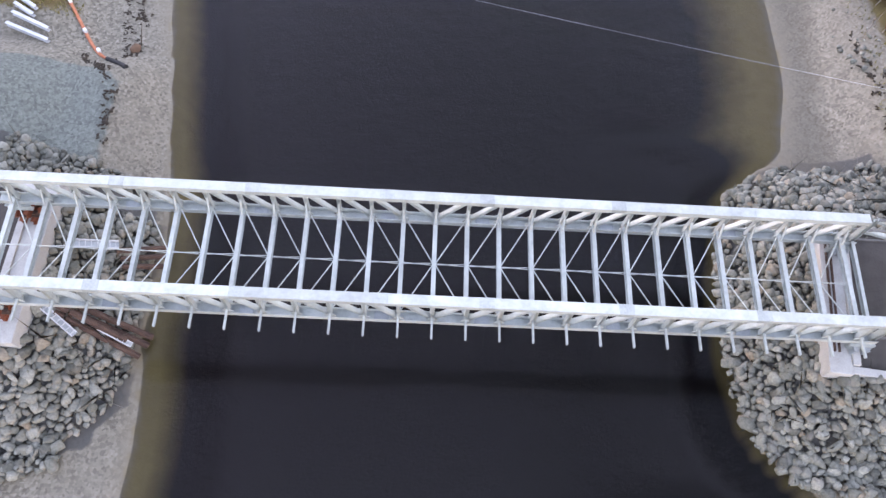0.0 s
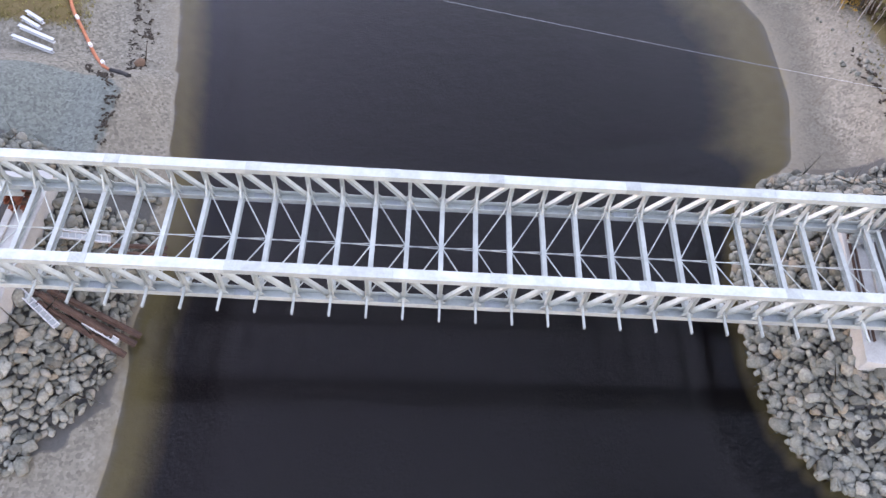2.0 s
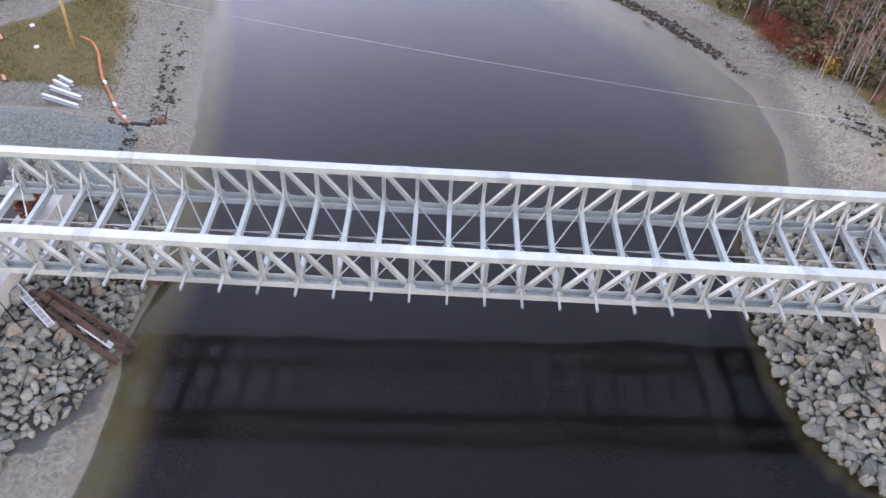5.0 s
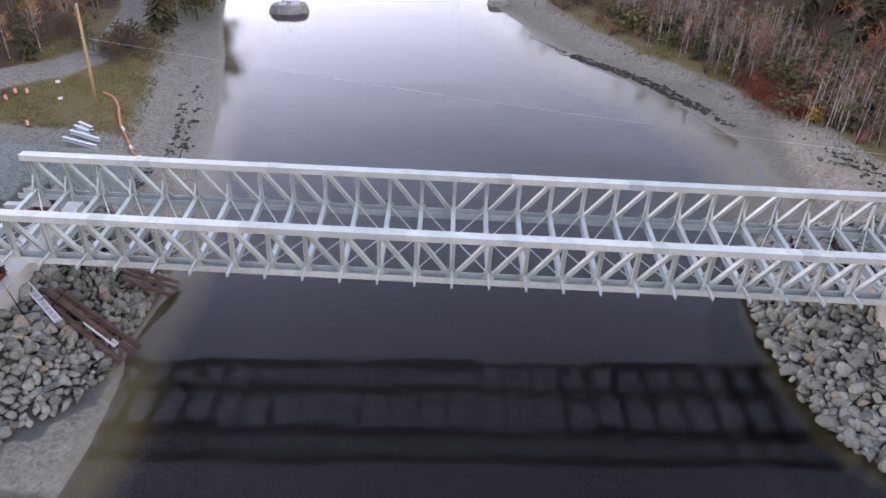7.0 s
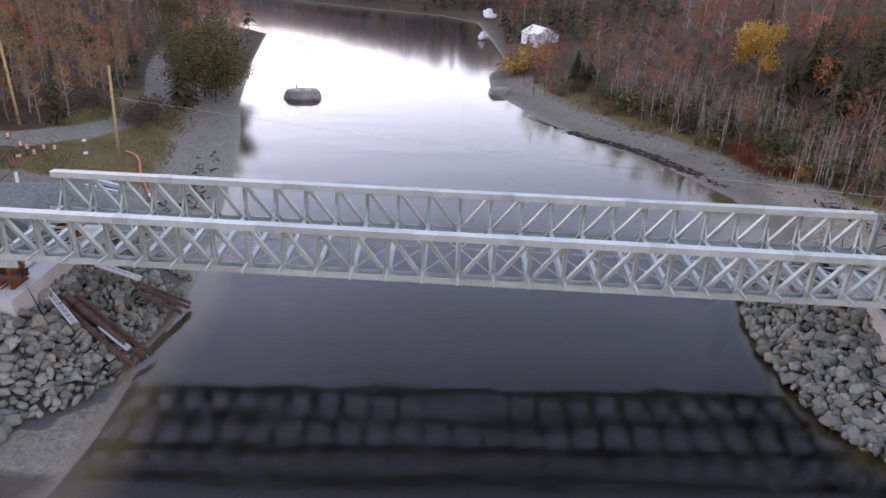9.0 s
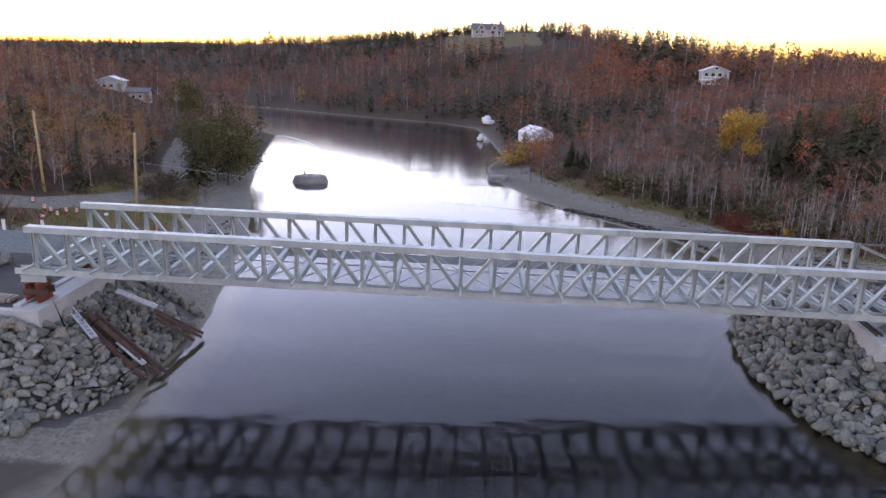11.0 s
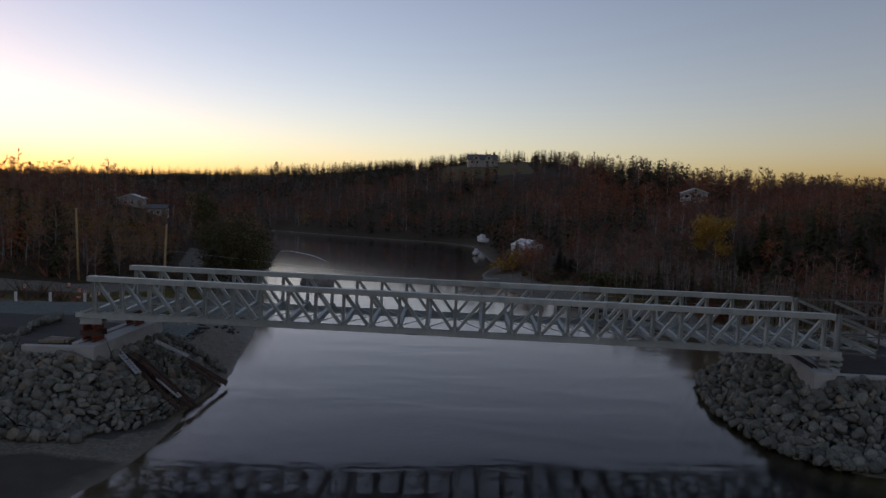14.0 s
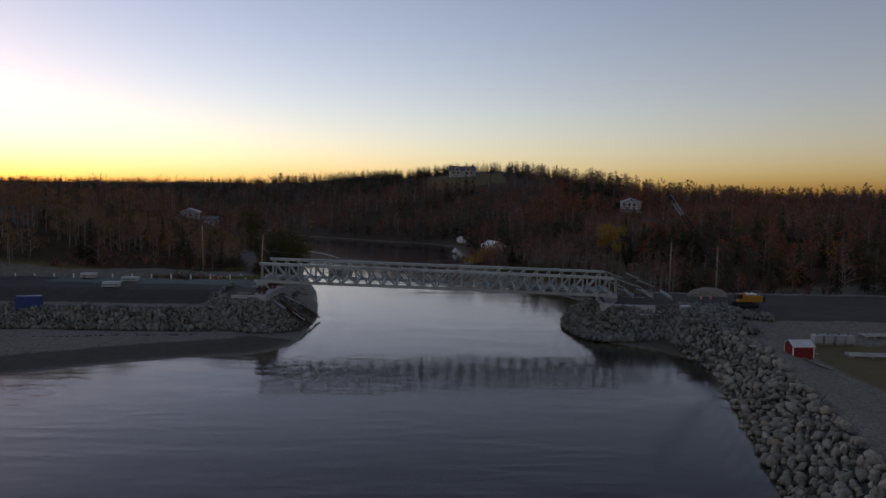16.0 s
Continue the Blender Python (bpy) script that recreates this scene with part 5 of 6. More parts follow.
def build_loose_stone(x, y, s, mat, label, cat="stone"):
    ob = new("stone", ROCKS[int(abs(x * 7 + y * 3)) % len(ROCKS)])
    ob.matrix_world = Matrix.LocRotScale((x, y, ground_z(x, y) + 0.12 * s), Euler((0.2, 0.1, x)), (s, s, s * 0.8))
    if mat:
        ob.data = ob.data.copy()
        ob.data.materials[0] = mat
    return tagged(ob, label, cat, "stones on the beach")


_brown = mottled("brown_stone", (0.10, 0.06, 0.04), (0.17, 0.10, 0.065), 2, 0.9, 0.0, 7.0, 0.4, 0.02)
build_loose_stone(-23.7, 20.7, 1.0, _brown, "single rust-brown boulder on the beach")
_rr = random.Random(77)
for _i in range(24):
    build_loose_stone(32.2 + _rr.gauss(0, 0.6), 22.2 + _rr.gauss(0, 1.2), _rr.uniform(0.25, 0.6), None, "pale grey stone at the top of the beach")
for _i in range(26):
    _y = _rr.uniform(26, 60)
    _x = float(np.interp(_y, [26, 40, 50, 60], [31.5, 28.5, 22.5, 17.0])) + _rr.gauss(0, 0.5)
    build_loose_stone(_x, _y, _rr.uniform(0.25, 0.55), None, "pale grey stone at the top of the beach")


# ---- rusty sheet piles and channels left on the boulders ----
def z_section(w, h, t):
    return [(-w, 0), (-w * 0.5, 0), (-w * 0.2, h), (w * 0.2, h), (w * 0.5, 0), (w, 0), (w, t), (w * 0.5 + t * 0.6, t), (w * 0.2 + t * 0.6, h + t), (-w * 0.2 - t * 0.6, h + t), (-w * 0.5 - t * 0.6, t), (-w, t)]


def build_ladder(a, b, w, label):
    a, b = Vector(a), Vector(b)
    c, d = (a + b) / 2, (b - a).normalized()
    o = thing("steel_channel", tuple(c), label, "steel channel", "steel left on the boulders")
    s = d.cross(Vector((0, 0, 1))).normalized() * w
    for q in (-s, s):
        part("rail", bm_profile(a - c + q, b - c + q, flat(0.07, 0.12)), PVC, o)
    part("floor", bm_profile(a - c - Vector((0, 0, 0.04)), b - c - Vector((0, 0, 0.04)), flat(2 * w - 0.08, 0.02)), GALV_DULL, o, "dull grey web between the rails")
    k = max(3, int((b - a).length / 0.32))
    for i in range(k):
        m = a - c + (b - a) * (i + 0.5) / k
        part("rung", bm_profile(m - s * 0.8, m + s * 0.8, flat(0.04, 0.05)), PVC, o)


def build_pile(a, b, mat, label, name="sheet_pile", w=0.2, h=0.13):
    a, b = Vector(a), Vector(b)
    p = thing(name, tuple((a + b) / 2), label, "sheet pile" if name == "sheet_pile" else "steel channel", "steel left on the boulders")
    c = (a + b) / 2
    part("section", bm_profile(a - c, b - c, z_section(w, h, 0.03) if name == "sheet_pile" else u_section(w, h, 0.03)), mat, p)
    for t in (0.02, 0.98):
        q = (a - c) + (b - a) * t
        part("end_plate", bm_box(q.x - 0.012, q.x + 0.012, q.y - w * 0.8, q.y + w * 0.8, q.z + 0.035, q.z + 0.09), mat, p)
    return p


build_pile((-23.0, -1.5, 3.55), (-17.8, -3.05, 0.34), RUST, "long rusty sheet pile lying on grey boulders")
build_pile((-22.6, -2.1, 3.35), (-18.2, -3.8, 0.36), RUST, "long rusty sheet pile lying on grey boulders")
build_pile((-22.2, -1.3, 3.45), (-17.65, -2.5, 0.32), RUST, "long rusty sheet pile lying on grey boulders")
build_pile((-22.4, -1.75, 3.72), (-18.8, -3.05, 1.35), RUST, "long rusty sheet pile lying on grey boulders", w=0.2)
build_ladder((-20.3, -2.6, 2.25), (-18.5, -3.3, 1.2), 0.13, "short pale steel channel on rusty piles")
build_ladder((-23.7, -1.5, 3.95), (-21.35, -3.25, 2.75), 0.17, "pale steel channel lying on grey boulders")
build_ladder((-22.6, 2.3, 3.8), (-20.2, 2.9, 2.5), 0.26, "pale steel channel lying on grey boulders")
for _a, _b in (((-20.3, 2.5, 2.4), (-17.65, 3.85, 0.3)), ((-20.0, 2.0, 2.3), (-17.55, 3.25, 0.28)), ((-19.8, 1.5, 2.2), (-17.75, 2.45, 0.33))):
    build_pile(_a, _b, RUST, "long rusty sheet pile sliding to the water")


# ---- old piers in the river ----
def build_pier(x, y, lx, ly, h, cap):
    p = thing("old_pier", (x, y, -2.6), "weathered oval concrete pier of a vanished bridge, in the water", "pier", "old piers", turn=8)

    def oval(z, s):
        return [(math.copysign(abs(math.cos(t)) ** 0.9, math.cos(t)) * lx * s, math.copysign(abs(math.sin(t)) ** 0.9, math.sin(t)) * ly * s, z) for t in np.linspace(0, 6.283, 24, endpoint=False)]
    bm = bmesh.new()
    rings = [[bm.verts.new(Vector(c) + 0.12 * noise.noise_vector(Vector(c) * 1.3)) for c in oval(z, s)] for z, s in ((0, 1.1), (2.3, 1.1), (2.7, 1.05), (3.3, 0.98), (2.6 + h, 0.9))]
    for a, b in zip(rings, rings[1:]):
        for i in range(24):
            bm.faces.new((a[i], a[(i + 1) % 24], b[(i + 1) % 24], b[i]))
    bm.faces.new(rings[-1])
    part("shaft", bm, OLD_CONCRETE, p)
    if cap:
        for dx in (-0.9, 0.9):
            part("seat_block", bm_box(dx - 0.55, dx + 0.55, -ly * 0.55, ly * 0.3, 2.6 + h - 0.02, 2.6 + h + 0.14, 0.03), CONCRETE, p, "pale bearing block")
        part("stub", bm_cyl((-0.9, 0.2, 2.6 + h + 0.13), (-0.85, 0.2, 3.5 + h), 0.13, 0.05, 6), TIMBER, p, "broken post")


build_pier(-24.1, 70.4, 2.7, 1.8, 1.05, True)
build_pier(6.2, 77.0, 1.6, 1.3, 0.9, False)


# ---- houses, boats and sheds upstream ----
def gable_roof(x0, x1, y0, y1, z0, z1, over, axis_x=True, t=0.18):
    """A pitched roof with overhang and thickness; the ridge runs along x, or along y."""
    bm = bmesh.new()
    x0, x1, y0, y1 = x0 - over, x1 + over, y0 - over, y1 + over
    if axis_x:
        m = (y0 + y1) / 2
        prof = [(y0, z0), (m, z1), (y1, z0), (y1, z0 - t), (m, z1 - t), (y0, z0 - t)]
        rings = [[bm.verts.new((x, a, b)) for a, b in prof] for x in (x0, x1)]
    else:
        m = (x0 + x1) / 2
        prof = [(x0, z0), (m, z1), (x1, z0), (x1, z0 - t), (m, z1 - t), (x0, z0 - t)]
        rings = [[bm.verts.new((a, y, b)) for a, b in prof] for y in (y0, y1)]
    for i in range(6):
        bm.faces.new((rings[0][i], rings[0][(i + 1) % 6], rings[1][(i + 1) % 6], rings[1][i]))
    for r in rings:
        bm.faces.new((r[0], r[1], r[4], r[5]))
        bm.faces.new((r[1], r[2], r[3], r[4]))
    bmesh.ops.recalc_face_normals(bm, faces=bm.faces)
    return bm


def gable_walls(x0, x1, y0, y1, z0, z1, zr, axis_x=True):
    bm = bm_box(x0, x1, y0, y1, z0, z1)
    if axis_x:
        m = (y0 + y1) / 2
        a = [bm.verts.new((x0, y0, z1)), bm.verts.new((x0, y1, z1)), bm.verts.new((x0, m, zr)), bm.verts.new((x1, y0, z1)), bm.verts.new((x1, y1, z1)), bm.verts.new((x1, m, zr))]
    else:
        m = (x0 + x1) / 2
        a = [bm.verts.new((x0, y0, z1)), bm.verts.new((x1, y0, z1)), bm.verts.new((m, y0, zr)), bm.verts.new((x0, y1, z1)), bm.verts.new((x1, y1, z1)), bm.verts.new((m, y1, zr))]
    bm.faces.new(a[:3])
    bm.faces.new(a[3:])
    bm.faces.new((a[0], a[2], a[5], a[3]))
    bm.faces.new((a[1], a[2], a[5], a[4]))
    return bm


def build_window(house, x, y, z, w, h):
    """In a wall that faces -y."""
    win = part("window", bm_box(x - w / 2, x + w / 2, y - 0.06, y + 0.02, z, z + h), WHITE, house)
    part("pane", bm_box(x - w / 2 + 0.1, x + w / 2 - 0.1, y - 0.075, y - 0.062, z + 0.1, z + h - 0.1), GLASS_DARK, win)
    part("sill", bm_box(x - w / 2 - 0.08, x + w / 2 + 0.08, y - 0.13, y - 0.061, z - 0.08, z), WHITE, win)


def build_house(x, y, z, turn, w, d, h, rise, label, front_gable=False, windows=(), mat=None, roof=None, size=1.0):
    o = thing("house", (x, y, z), label, "house", "houses in the woods", turn=turn)
    o.scale = (size, size, size)
    part("wall", gable_walls(-w / 2, w / 2, -d / 2, d / 2, -1.2, h, h + rise - 0.12, not front_gable), mat or SIDING, o)
    part("roof", gable_roof(-w / 2, w / 2, -d / 2, d / 2, h + 0.06, h + rise + 0.1, 0.45, not front_gable), roof or SHINGLE, o)
    for wx, wz, ww, wh in windows:
        build_window(o, wx, -d / 2, wz, ww, wh)
    part("door", bm_box(w * 0.32, w * 0.32 + 0.95, -d / 2 - 0.05, -d / 2 + 0.02, -0.3, 1.8), TIMBER, o)
    return o


# pale strip laid on the water, painting a bright reflecting eddy line
def build_streak(pts, w):
    line = smooth_line(pts, 6)
    V, F = [], []
    for i, (x, y) in enumerate(line):
        a = w * math.sin(math.pi * (i + 0.6) / (len(line) + 0.2)) * (1 + 0.4 * math.sin(i * 2.1))
        V += [(x, y - a, 0.012), (x, y, 0.03), (x, y + a, 0.012)]
        if i:
            F += [(3 * i - 3, 3 * i, 3 * i + 1, 3 * i - 2), (3 * i - 2, 3 * i + 1, 3 * i + 2, 3 * i - 1)]
    tagged(new("reflection_streak", mesh_of("reflection_streak", V, F, WHITE, True)), "long pale streak painted for a bright reflection on the dark water", "foam", kind="stuff")


build_streak([(-50.5, 139), (-47.9, 139.8), (-45.4, 140.2), (-41.1, 134.4), (-36.8, 127.6), (-32.5, 117.8), (-29.5, 110)], 0.8)
_h = build_house(74.3, 177, 16.4, -8, 8.6, 8, 2.8, 1.7, "white hillside house with a wide balcony on posts", True, ((-3.2, 0.9, 1.4, 1.3), (-1.0, 0.9, 1.4, 1.3), (1.2, 0.9, 1.4, 1.3), (0.0, 3.2, 1.2, 0.9)), roof=FABRIC, size=0.84)
_b = part("balcony", bm_box(-4.9, 3.9, -6.0, -4.02, -0.35, -0.05), WHITE, _h)
for _x in np.linspace(-4.8, 3.8, 7):
    part("post", bm_box(_x - 0.06, _x + 0.06, -5.95, -5.83, -2.6, 0.9), WHITE, _b)
part("rail", bm_box(-4.9, 3.9, -5.97, -5.81, 0.85, 0.97), WHITE, _b)
part("rail", bm_box(-4.9, 3.9, -5.95, -5.83, -1.7, -1.45), WHITE, _b)
_zt = ground_z(11, 318)
_h = build_house(11.2, 318, _zt + 0.3, 3, 15, 8.5, 2.8, 2.8, "large white house with two gables on a lawn", False, ((-5.5, 0.8, 1.3, 1.4), (-2.8, 0.8, 1.3, 1.4), (2.2, 0.8, 1.8, 1.4), (5.2, 0.8, 1.3, 1.4)), roof=SHINGLE)
for _x in (-3.4, 3.0):
    _g = part("gable", gable_walls(_x - 1.9, _x + 1.9, -4.9, -0.4, 2.0, 3.6, 5.6, False), SIDING, _h, "white cross gable")
    part("gable_roof", gable_roof(_x - 1.9, _x + 1.9, -4.9, -0.4, 3.66, 5.75, 0.25, False), SHINGLE, _g)
    part("pane", bm_box(_x - 0.5, _x + 0.5, -4.96, -4.905, 3.0, 4.1), GLASS_DARK, _g)
part("chimney", bm_box(5.6, 6.5, -0.4, 0.4, 4.0, 7.0), RUST_RED, _h)
build_house(-78.2, 118.2, ground_z(-79.2, 116) - 0.4, 12, 6.4, 6, 2.4, 1.2, "white house with a shallow front gable among bare trees", True, ((-1.3, 0.6, 1.0, 1.0), (0.5, 0.6, 1.0, 1.0)), roof=FABRIC, size=0.8)
build_house(-71.4, 116.5, ground_z(-71.6, 115) - 0.3, 12, 5.0, 4.6, 1.9, 1.0, "low white wing with a grey roof among bare trees", False, ((-1.1, 0.4, 0.9, 0.9), (0.6, 0.4, 0.9, 0.9)), size=0.85)
for _x, _y, _w, _t in ((-101, 84, 7, 20), (-94, 80, 6, -5), (-82, 78, 6.5, 10), (-74, 66, 8, 15)):
    build_house(_x, _y, ground_z(_x, _y - 2) + 0.3, _t, _w, 5.5, 2.3, 1.4, "pale house half hidden in the trees", False, ((-1.5, 0.7, 1.2, 1.1), (1.0, 0.7, 1.2, 1.1)))
build_house(112, 150, ground_z(112, 148) + 0.3, -20, 9, 6, 2.5, 1.6, "pale house half hidden in the trees", False, ((-1.5, 0.7, 1.2, 1.1),))


def build_boat(x, y, z, turn, s, label):
    o = thing("motor_boat", (x, y, z), label, "boat", "boats on the shore", turn=turn)
    bm = bmesh.new()
    secs = []
    for u, wd, keel, deck in ((-1.0, 0.34, 0.12, 0.52), (-0.3, 0.38, 0.05, 0.55), (0.35, 0.34, 0.05, 0.62), (0.75, 0.2, 0.14, 0.7), (1.0, 0.015, 0.4, 0.78)):
        secs.append([bm.verts.new((u * 3 * s, a * s * 3, b * s * 3)) for a, b in ((-wd, deck), (-wd * 0.8, keel + 0.12), (0, keel), (wd * 0.8, keel + 0.12), (wd, deck))])
    for p, q in zip(secs, secs[1:]):
        for i in range(4):
            bm.faces.new((p[i], p[i + 1], q[i + 1], q[i]))
        bm.faces.new((p[4], p[0], q[0], q[4]))
    bm.faces.new(secs[0])
    bmesh.ops.recalc_face_normals(bm, faces=bm.faces)
    part("hull", bm, WHITE, o)
    part("cabin", bm_box(-1.2 * s, 1.1 * s, -0.75 * s, 0.75 * s, 1.6 * s, 2.6 * s, 0.15 * s), WHITE, o)
    part("windscreen", bm_box(1.0 * s, 1.14 * s, -0.6 * s, 0.6 * s, 2.05 * s, 2.45 * s), GLASS_DARK, o)
    part("side_window", bm_box(-0.9 * s, 0.8 * s, -0.77 * s, -0.752 * s, 2.05 * s, 2.4 * s), GLASS_DARK, o)
    part("flybridge", bm_box(-0.8 * s, 0.4 * s, -0.6 * s, 0.6 * s, 2.6 * s, 3.0 * s, 0.08 * s), WHITE, o)
    for k in (-1.6, 0.2, 1.4):
        part("cradle", bm_box(k * s - 0.1, k * s + 0.1, -0.6 * s, 0.6 * s, -0.35, 0.42 * s), TIMBER, o)
    return o


build_boat(7.6, 177.5, ground_z(7.6, 177.5) + 0.35, 120, 0.95, "white cabin cruiser hauled out on the shore")
build_boat(4.9, 141, 0.02, 75, 0.62, "small white cabin boat moored at the shore")


def build_shelter(x, y, turn):
    o = thing("boat_shelter", (x, y, ground_z(x, y)), "pale grey fabric boat shelter on the shore", "shelter", turn=turn)
    part("cover", gable_walls(-2.6, 2.6, -3.6, 3.6, -0.4, 2.0, 3.4, False), FABRIC, o)
    part("roof", gable_roof(-2.6, 2.6, -3.6, 3.6, 2.05, 3.5, 0.15, False, 0.08), WHITE, o)
    part("door_flap", bm_box(-1.2, 1.2, -3.66, -3.61, 0.0, 1.9), FABRIC, o)


build_shelter(16.6, 120, 20)


# ---- roadside and staging ground ----
def build_post(x, y):
    o = thing("guard_post", (x, y, ground_z(x, y)), "short pale wooden guard post along the road", "post", "guard posts")
    part("post", bm_box(-0.1, 0.1, -0.1, 0.1, -0.3, 0.85, 0.02), WHITE, o)
    part("cap", bm_box(-0.11, 0.11, -0.11, 0.11, 0.852, 0.9, 0.01), TIMBER, o)


for _i in range(16):
    build_post(-84 + 3.3 * _i, 15.6 - 0.07 * _i)


def build_stack(x, y, turn):
    o = thing("panel_stack", (x, y, ground_z(x, y)), "stack of pale steel deck panels on timber blocks", "panel stack", "stacks beside the road", turn=turn)
    for k in (-0.8, 0.8):
        part("block", bm_box(k - 0.12, k + 0.12, -0.6, 0.6, -0.05, 0.18), TIMBER, o)
        part("block", bm_box(k - 0.1, k + 0.1, -0.6, 0.6, 0.36, 0.52), TIMBER, o)
    part("panel", bm_box(-1.2, 1.2, -0.7, 0.7, 0.18, 0.36, 0.02), PVC, o)
    part("panel", bm_box(-1.1, 1.25, -0.7, 0.7, 0.52, 0.86, 0.02), PVC, o)


build_stack(-48.4, 2.0, 8)
build_stack(-48.7, 9.0, -5)
build_stack(-57.4, 13.2, 10)


def build_tarp(x, y):
    o = thing("covered_crate", (x, y, ground_z(x, y)), "crate wrapped in blue tarpaulin beside the boulders", "crate", turn=15)
    bm = bm_box(-1.5, 1.5, -0.9, 0.9, -0.2, 1.55, 0.12)
    bmesh.ops.subdivide_edges(bm, edges=bm.edges, cuts=3, use_grid_fill=True)
    for v in bm.verts:
        v.co += 0.06 * noise.noise_vector(v.co * 2.1)
    part("tarpaulin", bm, BLUE, o)
    part("rope", bm_box(-1.58, 1.58, -0.03, 0.03, 1.56, 1.6), WHITE, o)


build_tarp(-55.2, -7.4)


def lattice(a, b, w0, w1, bays, r):
    """Four chords with zig-zag lacing from a to b."""
    bm = bmesh.new()
    a, b = Vector(a), Vector(b)
    d = (b - a).normalized()
    s = d.cross(Vector((0, 1, 0))).normalized()
    u = s.cross(d)
    corner = lambda t, i: a + (b - a) * t + (s * (1, 1, -1, -1)[i] + u * (1, -1, -1, 1)[i]) * (w0 + (w1 - w0) * t) / 2
    for i in range(4):
        bm_cyl(corner(0, i), corner(1, i), r, r, 6, bm)
        for k in range(bays):
            j = (i + 1) % 4
            bm_cyl(corner(k / bays, i if k % 2 else j), corner((k + 1) / bays, j if k % 2 else i), r * 0.55, None, 5, bm)
    return bm


def build_crane(x, y):
    o = thing("crawler_crane", (x, y, ground_z(x, y)), "yellow crawler crane with a long dark lattice boom", "crane")
    o.scale = (0.7, 0.7, 0.7)
    for s in (-1.25, 1.25):
        t = part("track", bm_box(-2.3, 2.3, s - 0.38, s + 0.38, 0.0, 0.85, 0.3), BLACK, o)
        for k in np.linspace(-1.7, 1.7, 6):
            part("roller", bm_cyl((k, s - 0.41, 0.4), (k, s + 0.41, 0.4), 0.26, sides=10), BLACK, t)
    part("turntable", bm_cyl((0, 0, 0.7), (0, 0, 1.05), 0.9, sides=16), BLACK, o)
    part("house", bm_box(-0.7, 2.9, -1.35, 1.35, 1.05, 2.35, 0.12), YELLOW, o)
    part("counterweight", bm_box(2.92, 3.5, -1.3, 1.3, 1.1, 2.2, 0.15), BLACK, o)
    c = part("cab", bm_box(-2.0, -0.72, -1.4, -0.3, 1.05, 2.75, 0.1), YELLOW, o)
    part("cab_glass", bm_box(-2.02, -1.2, -1.42, -0.5, 1.7, 2.6), GLASS_DARK, c)
    for k in (0.4, 1.6):
        part("hood", bm_box(k - 0.4, k + 0.4, -0.8, 0.8, 2.36, 2.75, 0.08), WHITE, o, "white engine cover")
    tip = (-13.2, 9.6, 22.3)
    mid = tuple(a + (b - a) * 0.8 for a, b in zip((-1.2, 0, 1.5), tip))
    part("boom", lattice((-1.2, 0, 1.5), mid, 0.9, 0.7, 15, 0.05), BLACK, o, "dark lattice boom")
    part("boom_tip", lattice(mid, tip, 0.7, 0.5, 8, 0.055), GALV_DULL, o, "pale upper length of the boom")
    part("boom_head", bm_box(tip[0] - 0.55, tip[0] + 0.25, tip[1] - 0.3, tip[1] + 0.3, tip[2] - 0.35, tip[2] + 0.35, 0.1), BLACK, o)
    part("boom_sheaves", bm_cyl((tip[0] + 0.1, tip[1] - 0.2, tip[2] - 0.3), (tip[0] + 0.95, tip[1] - 0.8, tip[2] - 1.7), 0.42, 0.32, 10), BLACK, o, "dark sheave block below the boom head")
    part("hook_block", bm_box(tip[0] + 0.75, tip[0] + 0.95, tip[1] - 0.6, tip[1] - 0.4, tip[2] - 2.9, tip[2] - 2.2, 0.05), BLACK, o)
    part("gantry", lattice((1.8, 0, 2.3), (2.4, 0, 4.6), 0.7, 0.4, 4, 0.05), BARK, o)
    part("pendant", bm_cyl((2.4, 0, 4.6), tip, 0.02, sides=5), BLACK, o)
    part("hoist_line", bm_cyl((tip[0] - 0.4, tip[1], tip[2]), (tip[0] - 0.4, tip[1], tip[2] - 2.6), 0.02, sides=5), BLACK, o)
    part("hook_block", bm_box(tip[0] - 0.55, tip[0] - 0.25, tip[1] - 0.1, tip[1] + 0.1, tip[2] - 3.1, tip[2] - 2.6, 0.04), BLACK, o)


build_crane(43.8, -3.4)


def build_form_panel(x, y, turn, w, d):
    o = thing("form_panel", (x, y, ground_z(x, y)), "pale plywood formwork panel with timber battens lying on gravel", "formwork panel", "formwork panels", turn=turn)
    for k in (-0.4, 0.0, 0.4):
        part("batten", bm_box(k * w - 0.05, k * w + 0.05, -d / 2, d / 2, -0.02, 0.09, 0.008), TIMBER, o)
    part("sheet", bm_box(-w / 2, w / 2, -d / 2, d / 2, 0.092, 0.115, 0.004), PVC, o)


def build_site_box(x, y, turn):
    o = thing("tool_box", (x, y, ground_z(x, y)), "pale grey steel site box on the gravel", "tool box", turn=turn)
    part("body", bm_box(-0.7, 0.7, -0.4, 0.4, 0.08, 0.58, 0.02), GALV_DULL, o)
    part("lid", bm_box(-0.73, 0.73, -0.43, 0.43, 0.585, 0.66, 0.02), PVC, o, "pale box lid")
    for k in (-0.5, 0.5):
        part("skid", bm_box(k - 0.06, k + 0.06, -0.4, 0.4, -0.02, 0.078), TIMBER, o)


for _x, _y, _t, _w, _d in ((29.6, -5.0, 12, 1.7, 0.5), (32.5, -5.1, -6, 1.2, 0.6)):
    build_form_panel(_x, _y, _t, _w, _d)
build_site_box(34.0, -7.4, 20)
for _x, _y in ((39.8, 2.8), (41.3, 3.0)):
    build_drum(_x, _y)


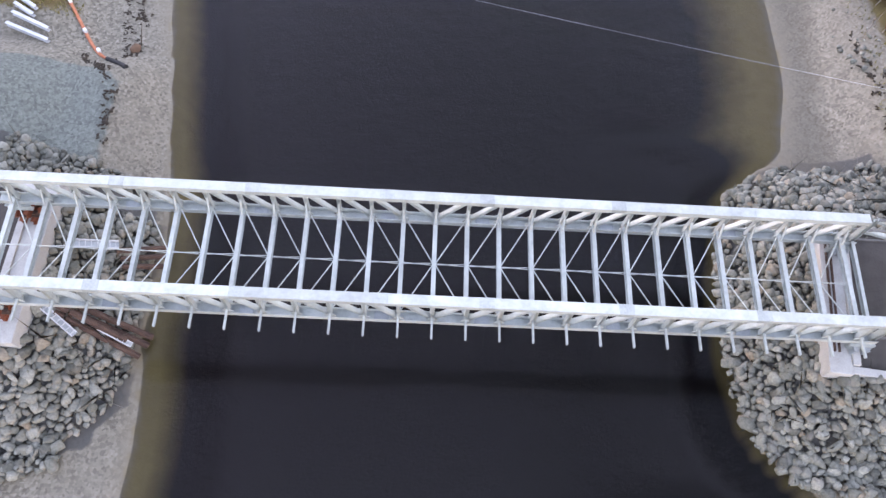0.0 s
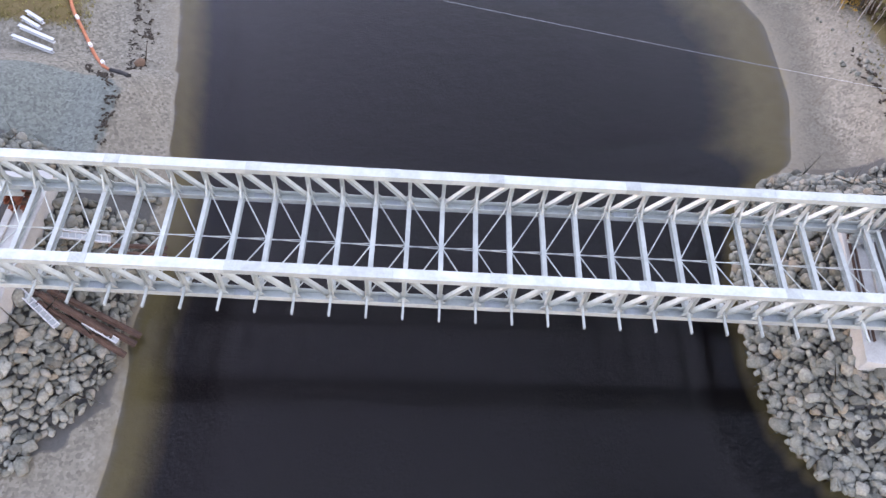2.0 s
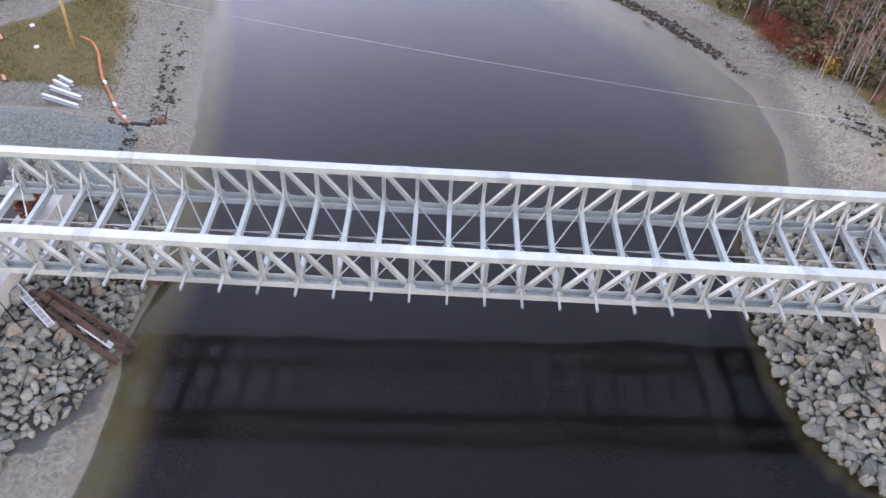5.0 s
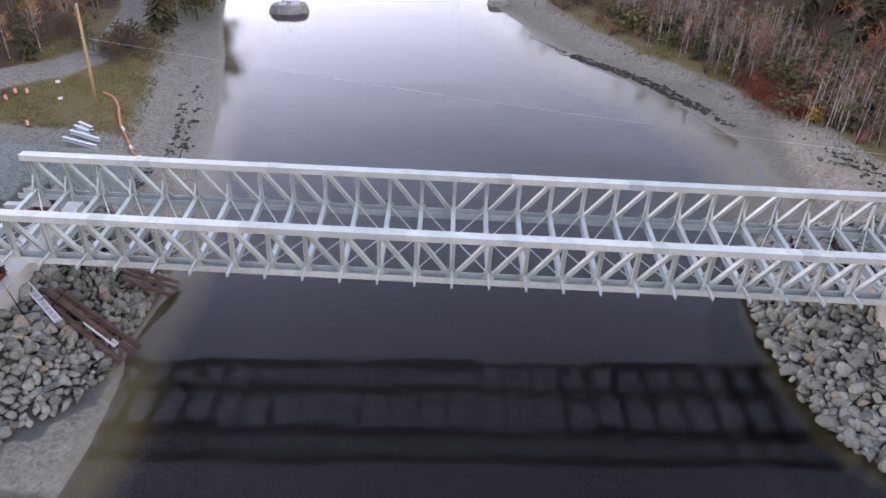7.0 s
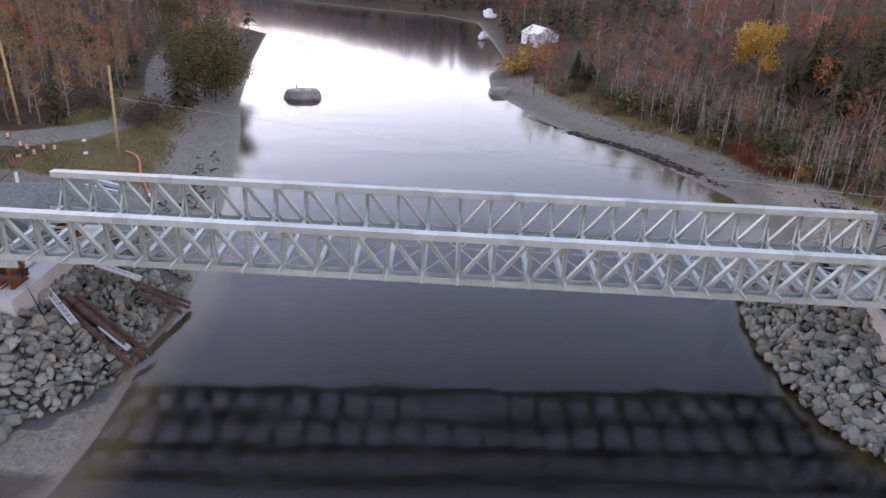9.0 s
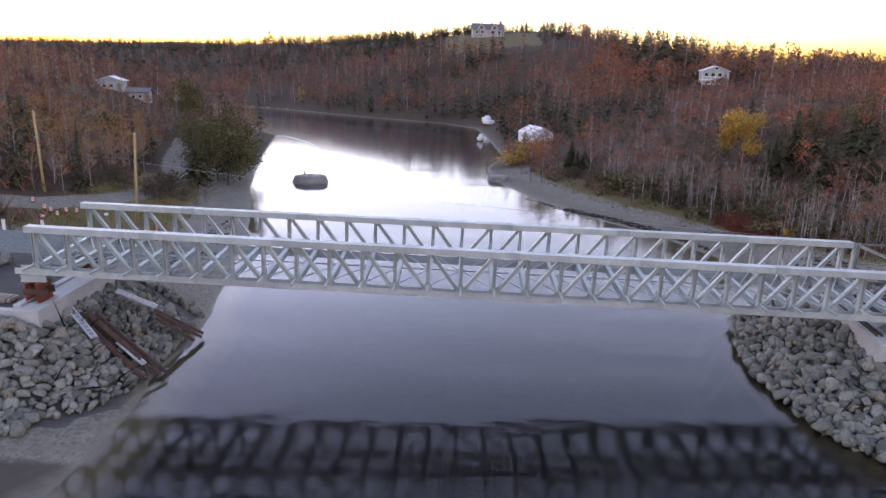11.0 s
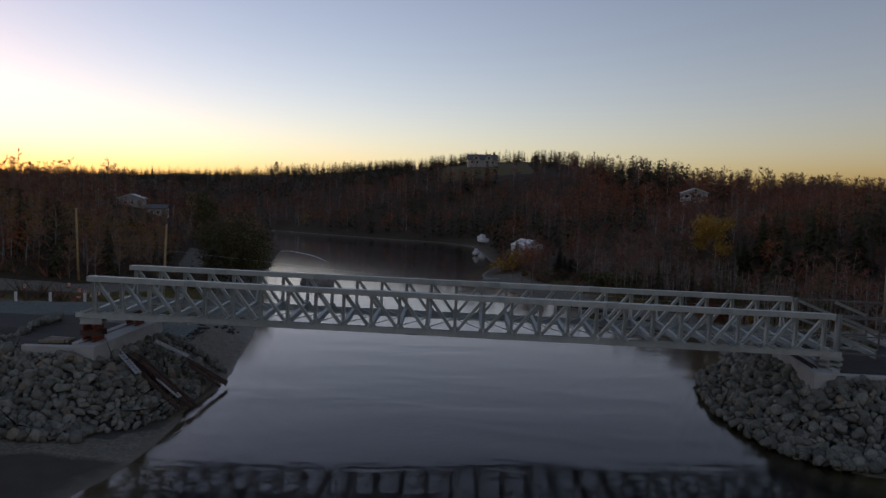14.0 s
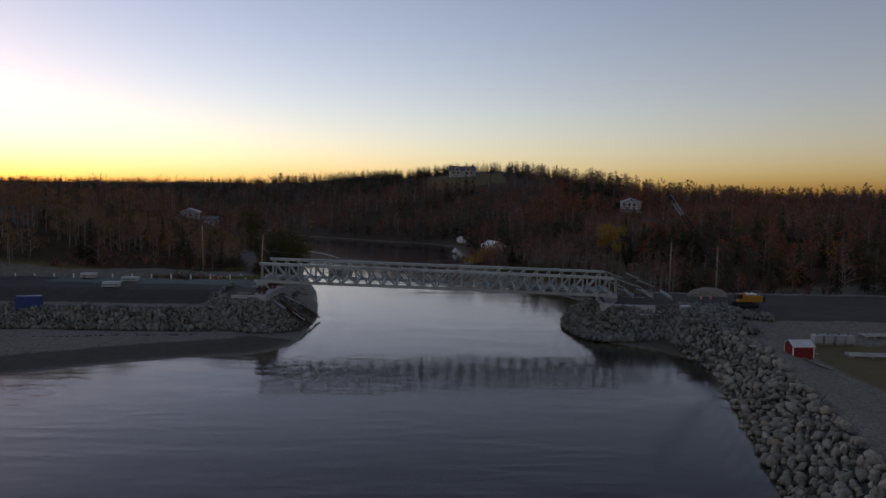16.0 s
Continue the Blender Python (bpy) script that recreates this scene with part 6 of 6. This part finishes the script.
def build_shed(x, y, turn):
    o = thing("garden_shed", (x, y, ground_z(x, y)), "small red shed with white corner trim and grey roof", "shed", turn=turn)
    o.scale = (0.64, 0.64, 0.68)
    part("wall", gable_walls(-1.75, 1.75, -1.2, 1.2, -0.2, 1.75, 2.5, True), RED, o)
    part("roof", gable_roof(-1.75, 1.75, -1.2, 1.2, 1.82, 2.62, 0.18, True, 0.1), FABRIC, o)
    for sx in (-1.76, 1.76):
        for sy in (-1.21, 1.21):
            part("corner_board", bm_box(sx - 0.07, sx + 0.07, sy - 0.07, sy + 0.07, -0.1, 1.78), WHITE, o)
    part("fascia", bm_box(-1.95, 1.95, -1.44, -1.40, 1.66, 1.82), WHITE, o)
    part("door", bm_box(-1.81, -1.76, -0.5, 0.5, -0.05, 1.65), RED, o)


build_shed(38.2, -29.9, 6)


def build_plank(a, b, label="weathered plank lying on the ground"):
    z0, z1 = ground_z(*a) + 0.06, ground_z(*b) + 0.06
    o = new("plank")
    o.matrix_world = pose(*a, z0)
    tagged(o, label, "plank", "planks by the shed")
    part("board", bm_profile((0, 0, 0), (b[0] - a[0], b[1] - a[1], z1 - z0), flat(0.4, 0.08)), TIMBER, o)
    part("cleat", bm_profile((0.1, 0, 0.06), ((b[0] - a[0]) * 0.06 + 0.1, (b[1] - a[1]) * 0.06, 0.06), flat(0.42, 0.03)), TIMBER, o)


for _k in range(3):
    _o = thing("crib_timber", (-27.3, -2.9 + 0.5 * _k, ground_z(-27.3, -2.9) + 0.02), "weathered crib timber lying beside the abutment", "timber", "timbers beside the abutment", turn=8 - 9 * _k)
    part("baulk", bm_box(-0.95, 0.95, -0.14, 0.14, 0.0, 0.22, 0.02), TIMBER, _o)
    part("end_band", bm_box(0.7, 0.78, -0.155, 0.155, -0.005, 0.235), RUST, _o, "rusty steel band")


build_plank((38.2, -30.4), (39.2, -34.6))
build_plank((39.2, -24.4), (41.5, -27.6))


def build_tote(x, y):
    o = thing("bulk_tote", (x, y, ground_z(x, y)), "pale plastic bulk container in a cage on a pallet", "container", "row of containers", turn=4)
    part("pallet", bm_box(-0.55, 0.55, -0.5, 0.5, 0.0, 0.14), TIMBER, o)
    part("tank", bm_box(-0.52, 0.52, -0.47, 0.47, 0.14, 1.12, 0.08), SIDING, o)
    for z in (0.3, 0.6, 0.9):
        part("cage_bar", bm_box(-0.55, 0.55, -0.5, -0.475, z, z + 0.05), GALV_DULL, o)
    part("lid", bm_cyl((0, 0, 1.12), (0, 0, 1.18), 0.14, sides=12), BLACK, o)


for _x in (44.0, 45.15, 46.5, 47.6):
    build_tote(_x, -22.4)


def build_frame(x, y, turn, n, label):
    o = thing("panel_rack", (x, y, ground_z(x, y)), label, "rack", "racks on the staging ground", turn=turn)
    for s in (-0.5, 0.5):
        part("rail", bm_profile((-n, s, 0.3), (n, s, 0.3), i_section(0.14, 0.2, 0.02, 0.02)), PVC, o)
    for k in np.linspace(-n + 0.3, n - 0.3, 4):
        part("cross_bar", bm_profile((k, -0.44, 0.3), (k, 0.44, 0.3), i_section(0.1, 0.16, 0.02, 0.02)), PVC, o)
        part("block", bm_box(k - 0.15, k + 0.15, -0.7, 0.7, -0.1, 0.2), TIMBER, o)


build_frame(47.5, -28.6, -4, 3.4, "pale steel frame lying on timber blocks")
build_frame(52.3, -19.6, 5, 1.6, "pale steel frame lying on timber blocks")
build_frame(29.5, -5.6, 3, 1.3, "pale steel frame lying on timber blocks")


def build_heap(x, y, rx, ry, h):
    bm = bmesh.new()
    bmesh.ops.create_icosphere(bm, subdivisions=4, radius=1.0)
    for v in bm.verts:
        v.co = Vector((v.co.x * rx, v.co.y * ry, max(v.co.z, -0.1) * h)) + 0.14 * noise.noise_vector(v.co * 3)
    bm.transform(Matrix.Translation((x, y, ground_z(x, y) - 0.05)))
    tagged(part("earth_mound", bm, mottled("heap_gravel", (0.16, 0.14, 0.11), (0.30, 0.265, 0.22), 2, 0.95, 0.0, 8.0, 0.8, 0.04), smooth=True), "long low mound of brown earth behind the crane", "mound")


build_heap(42.5, 7.5, 3.2, 1.6, 1.5)
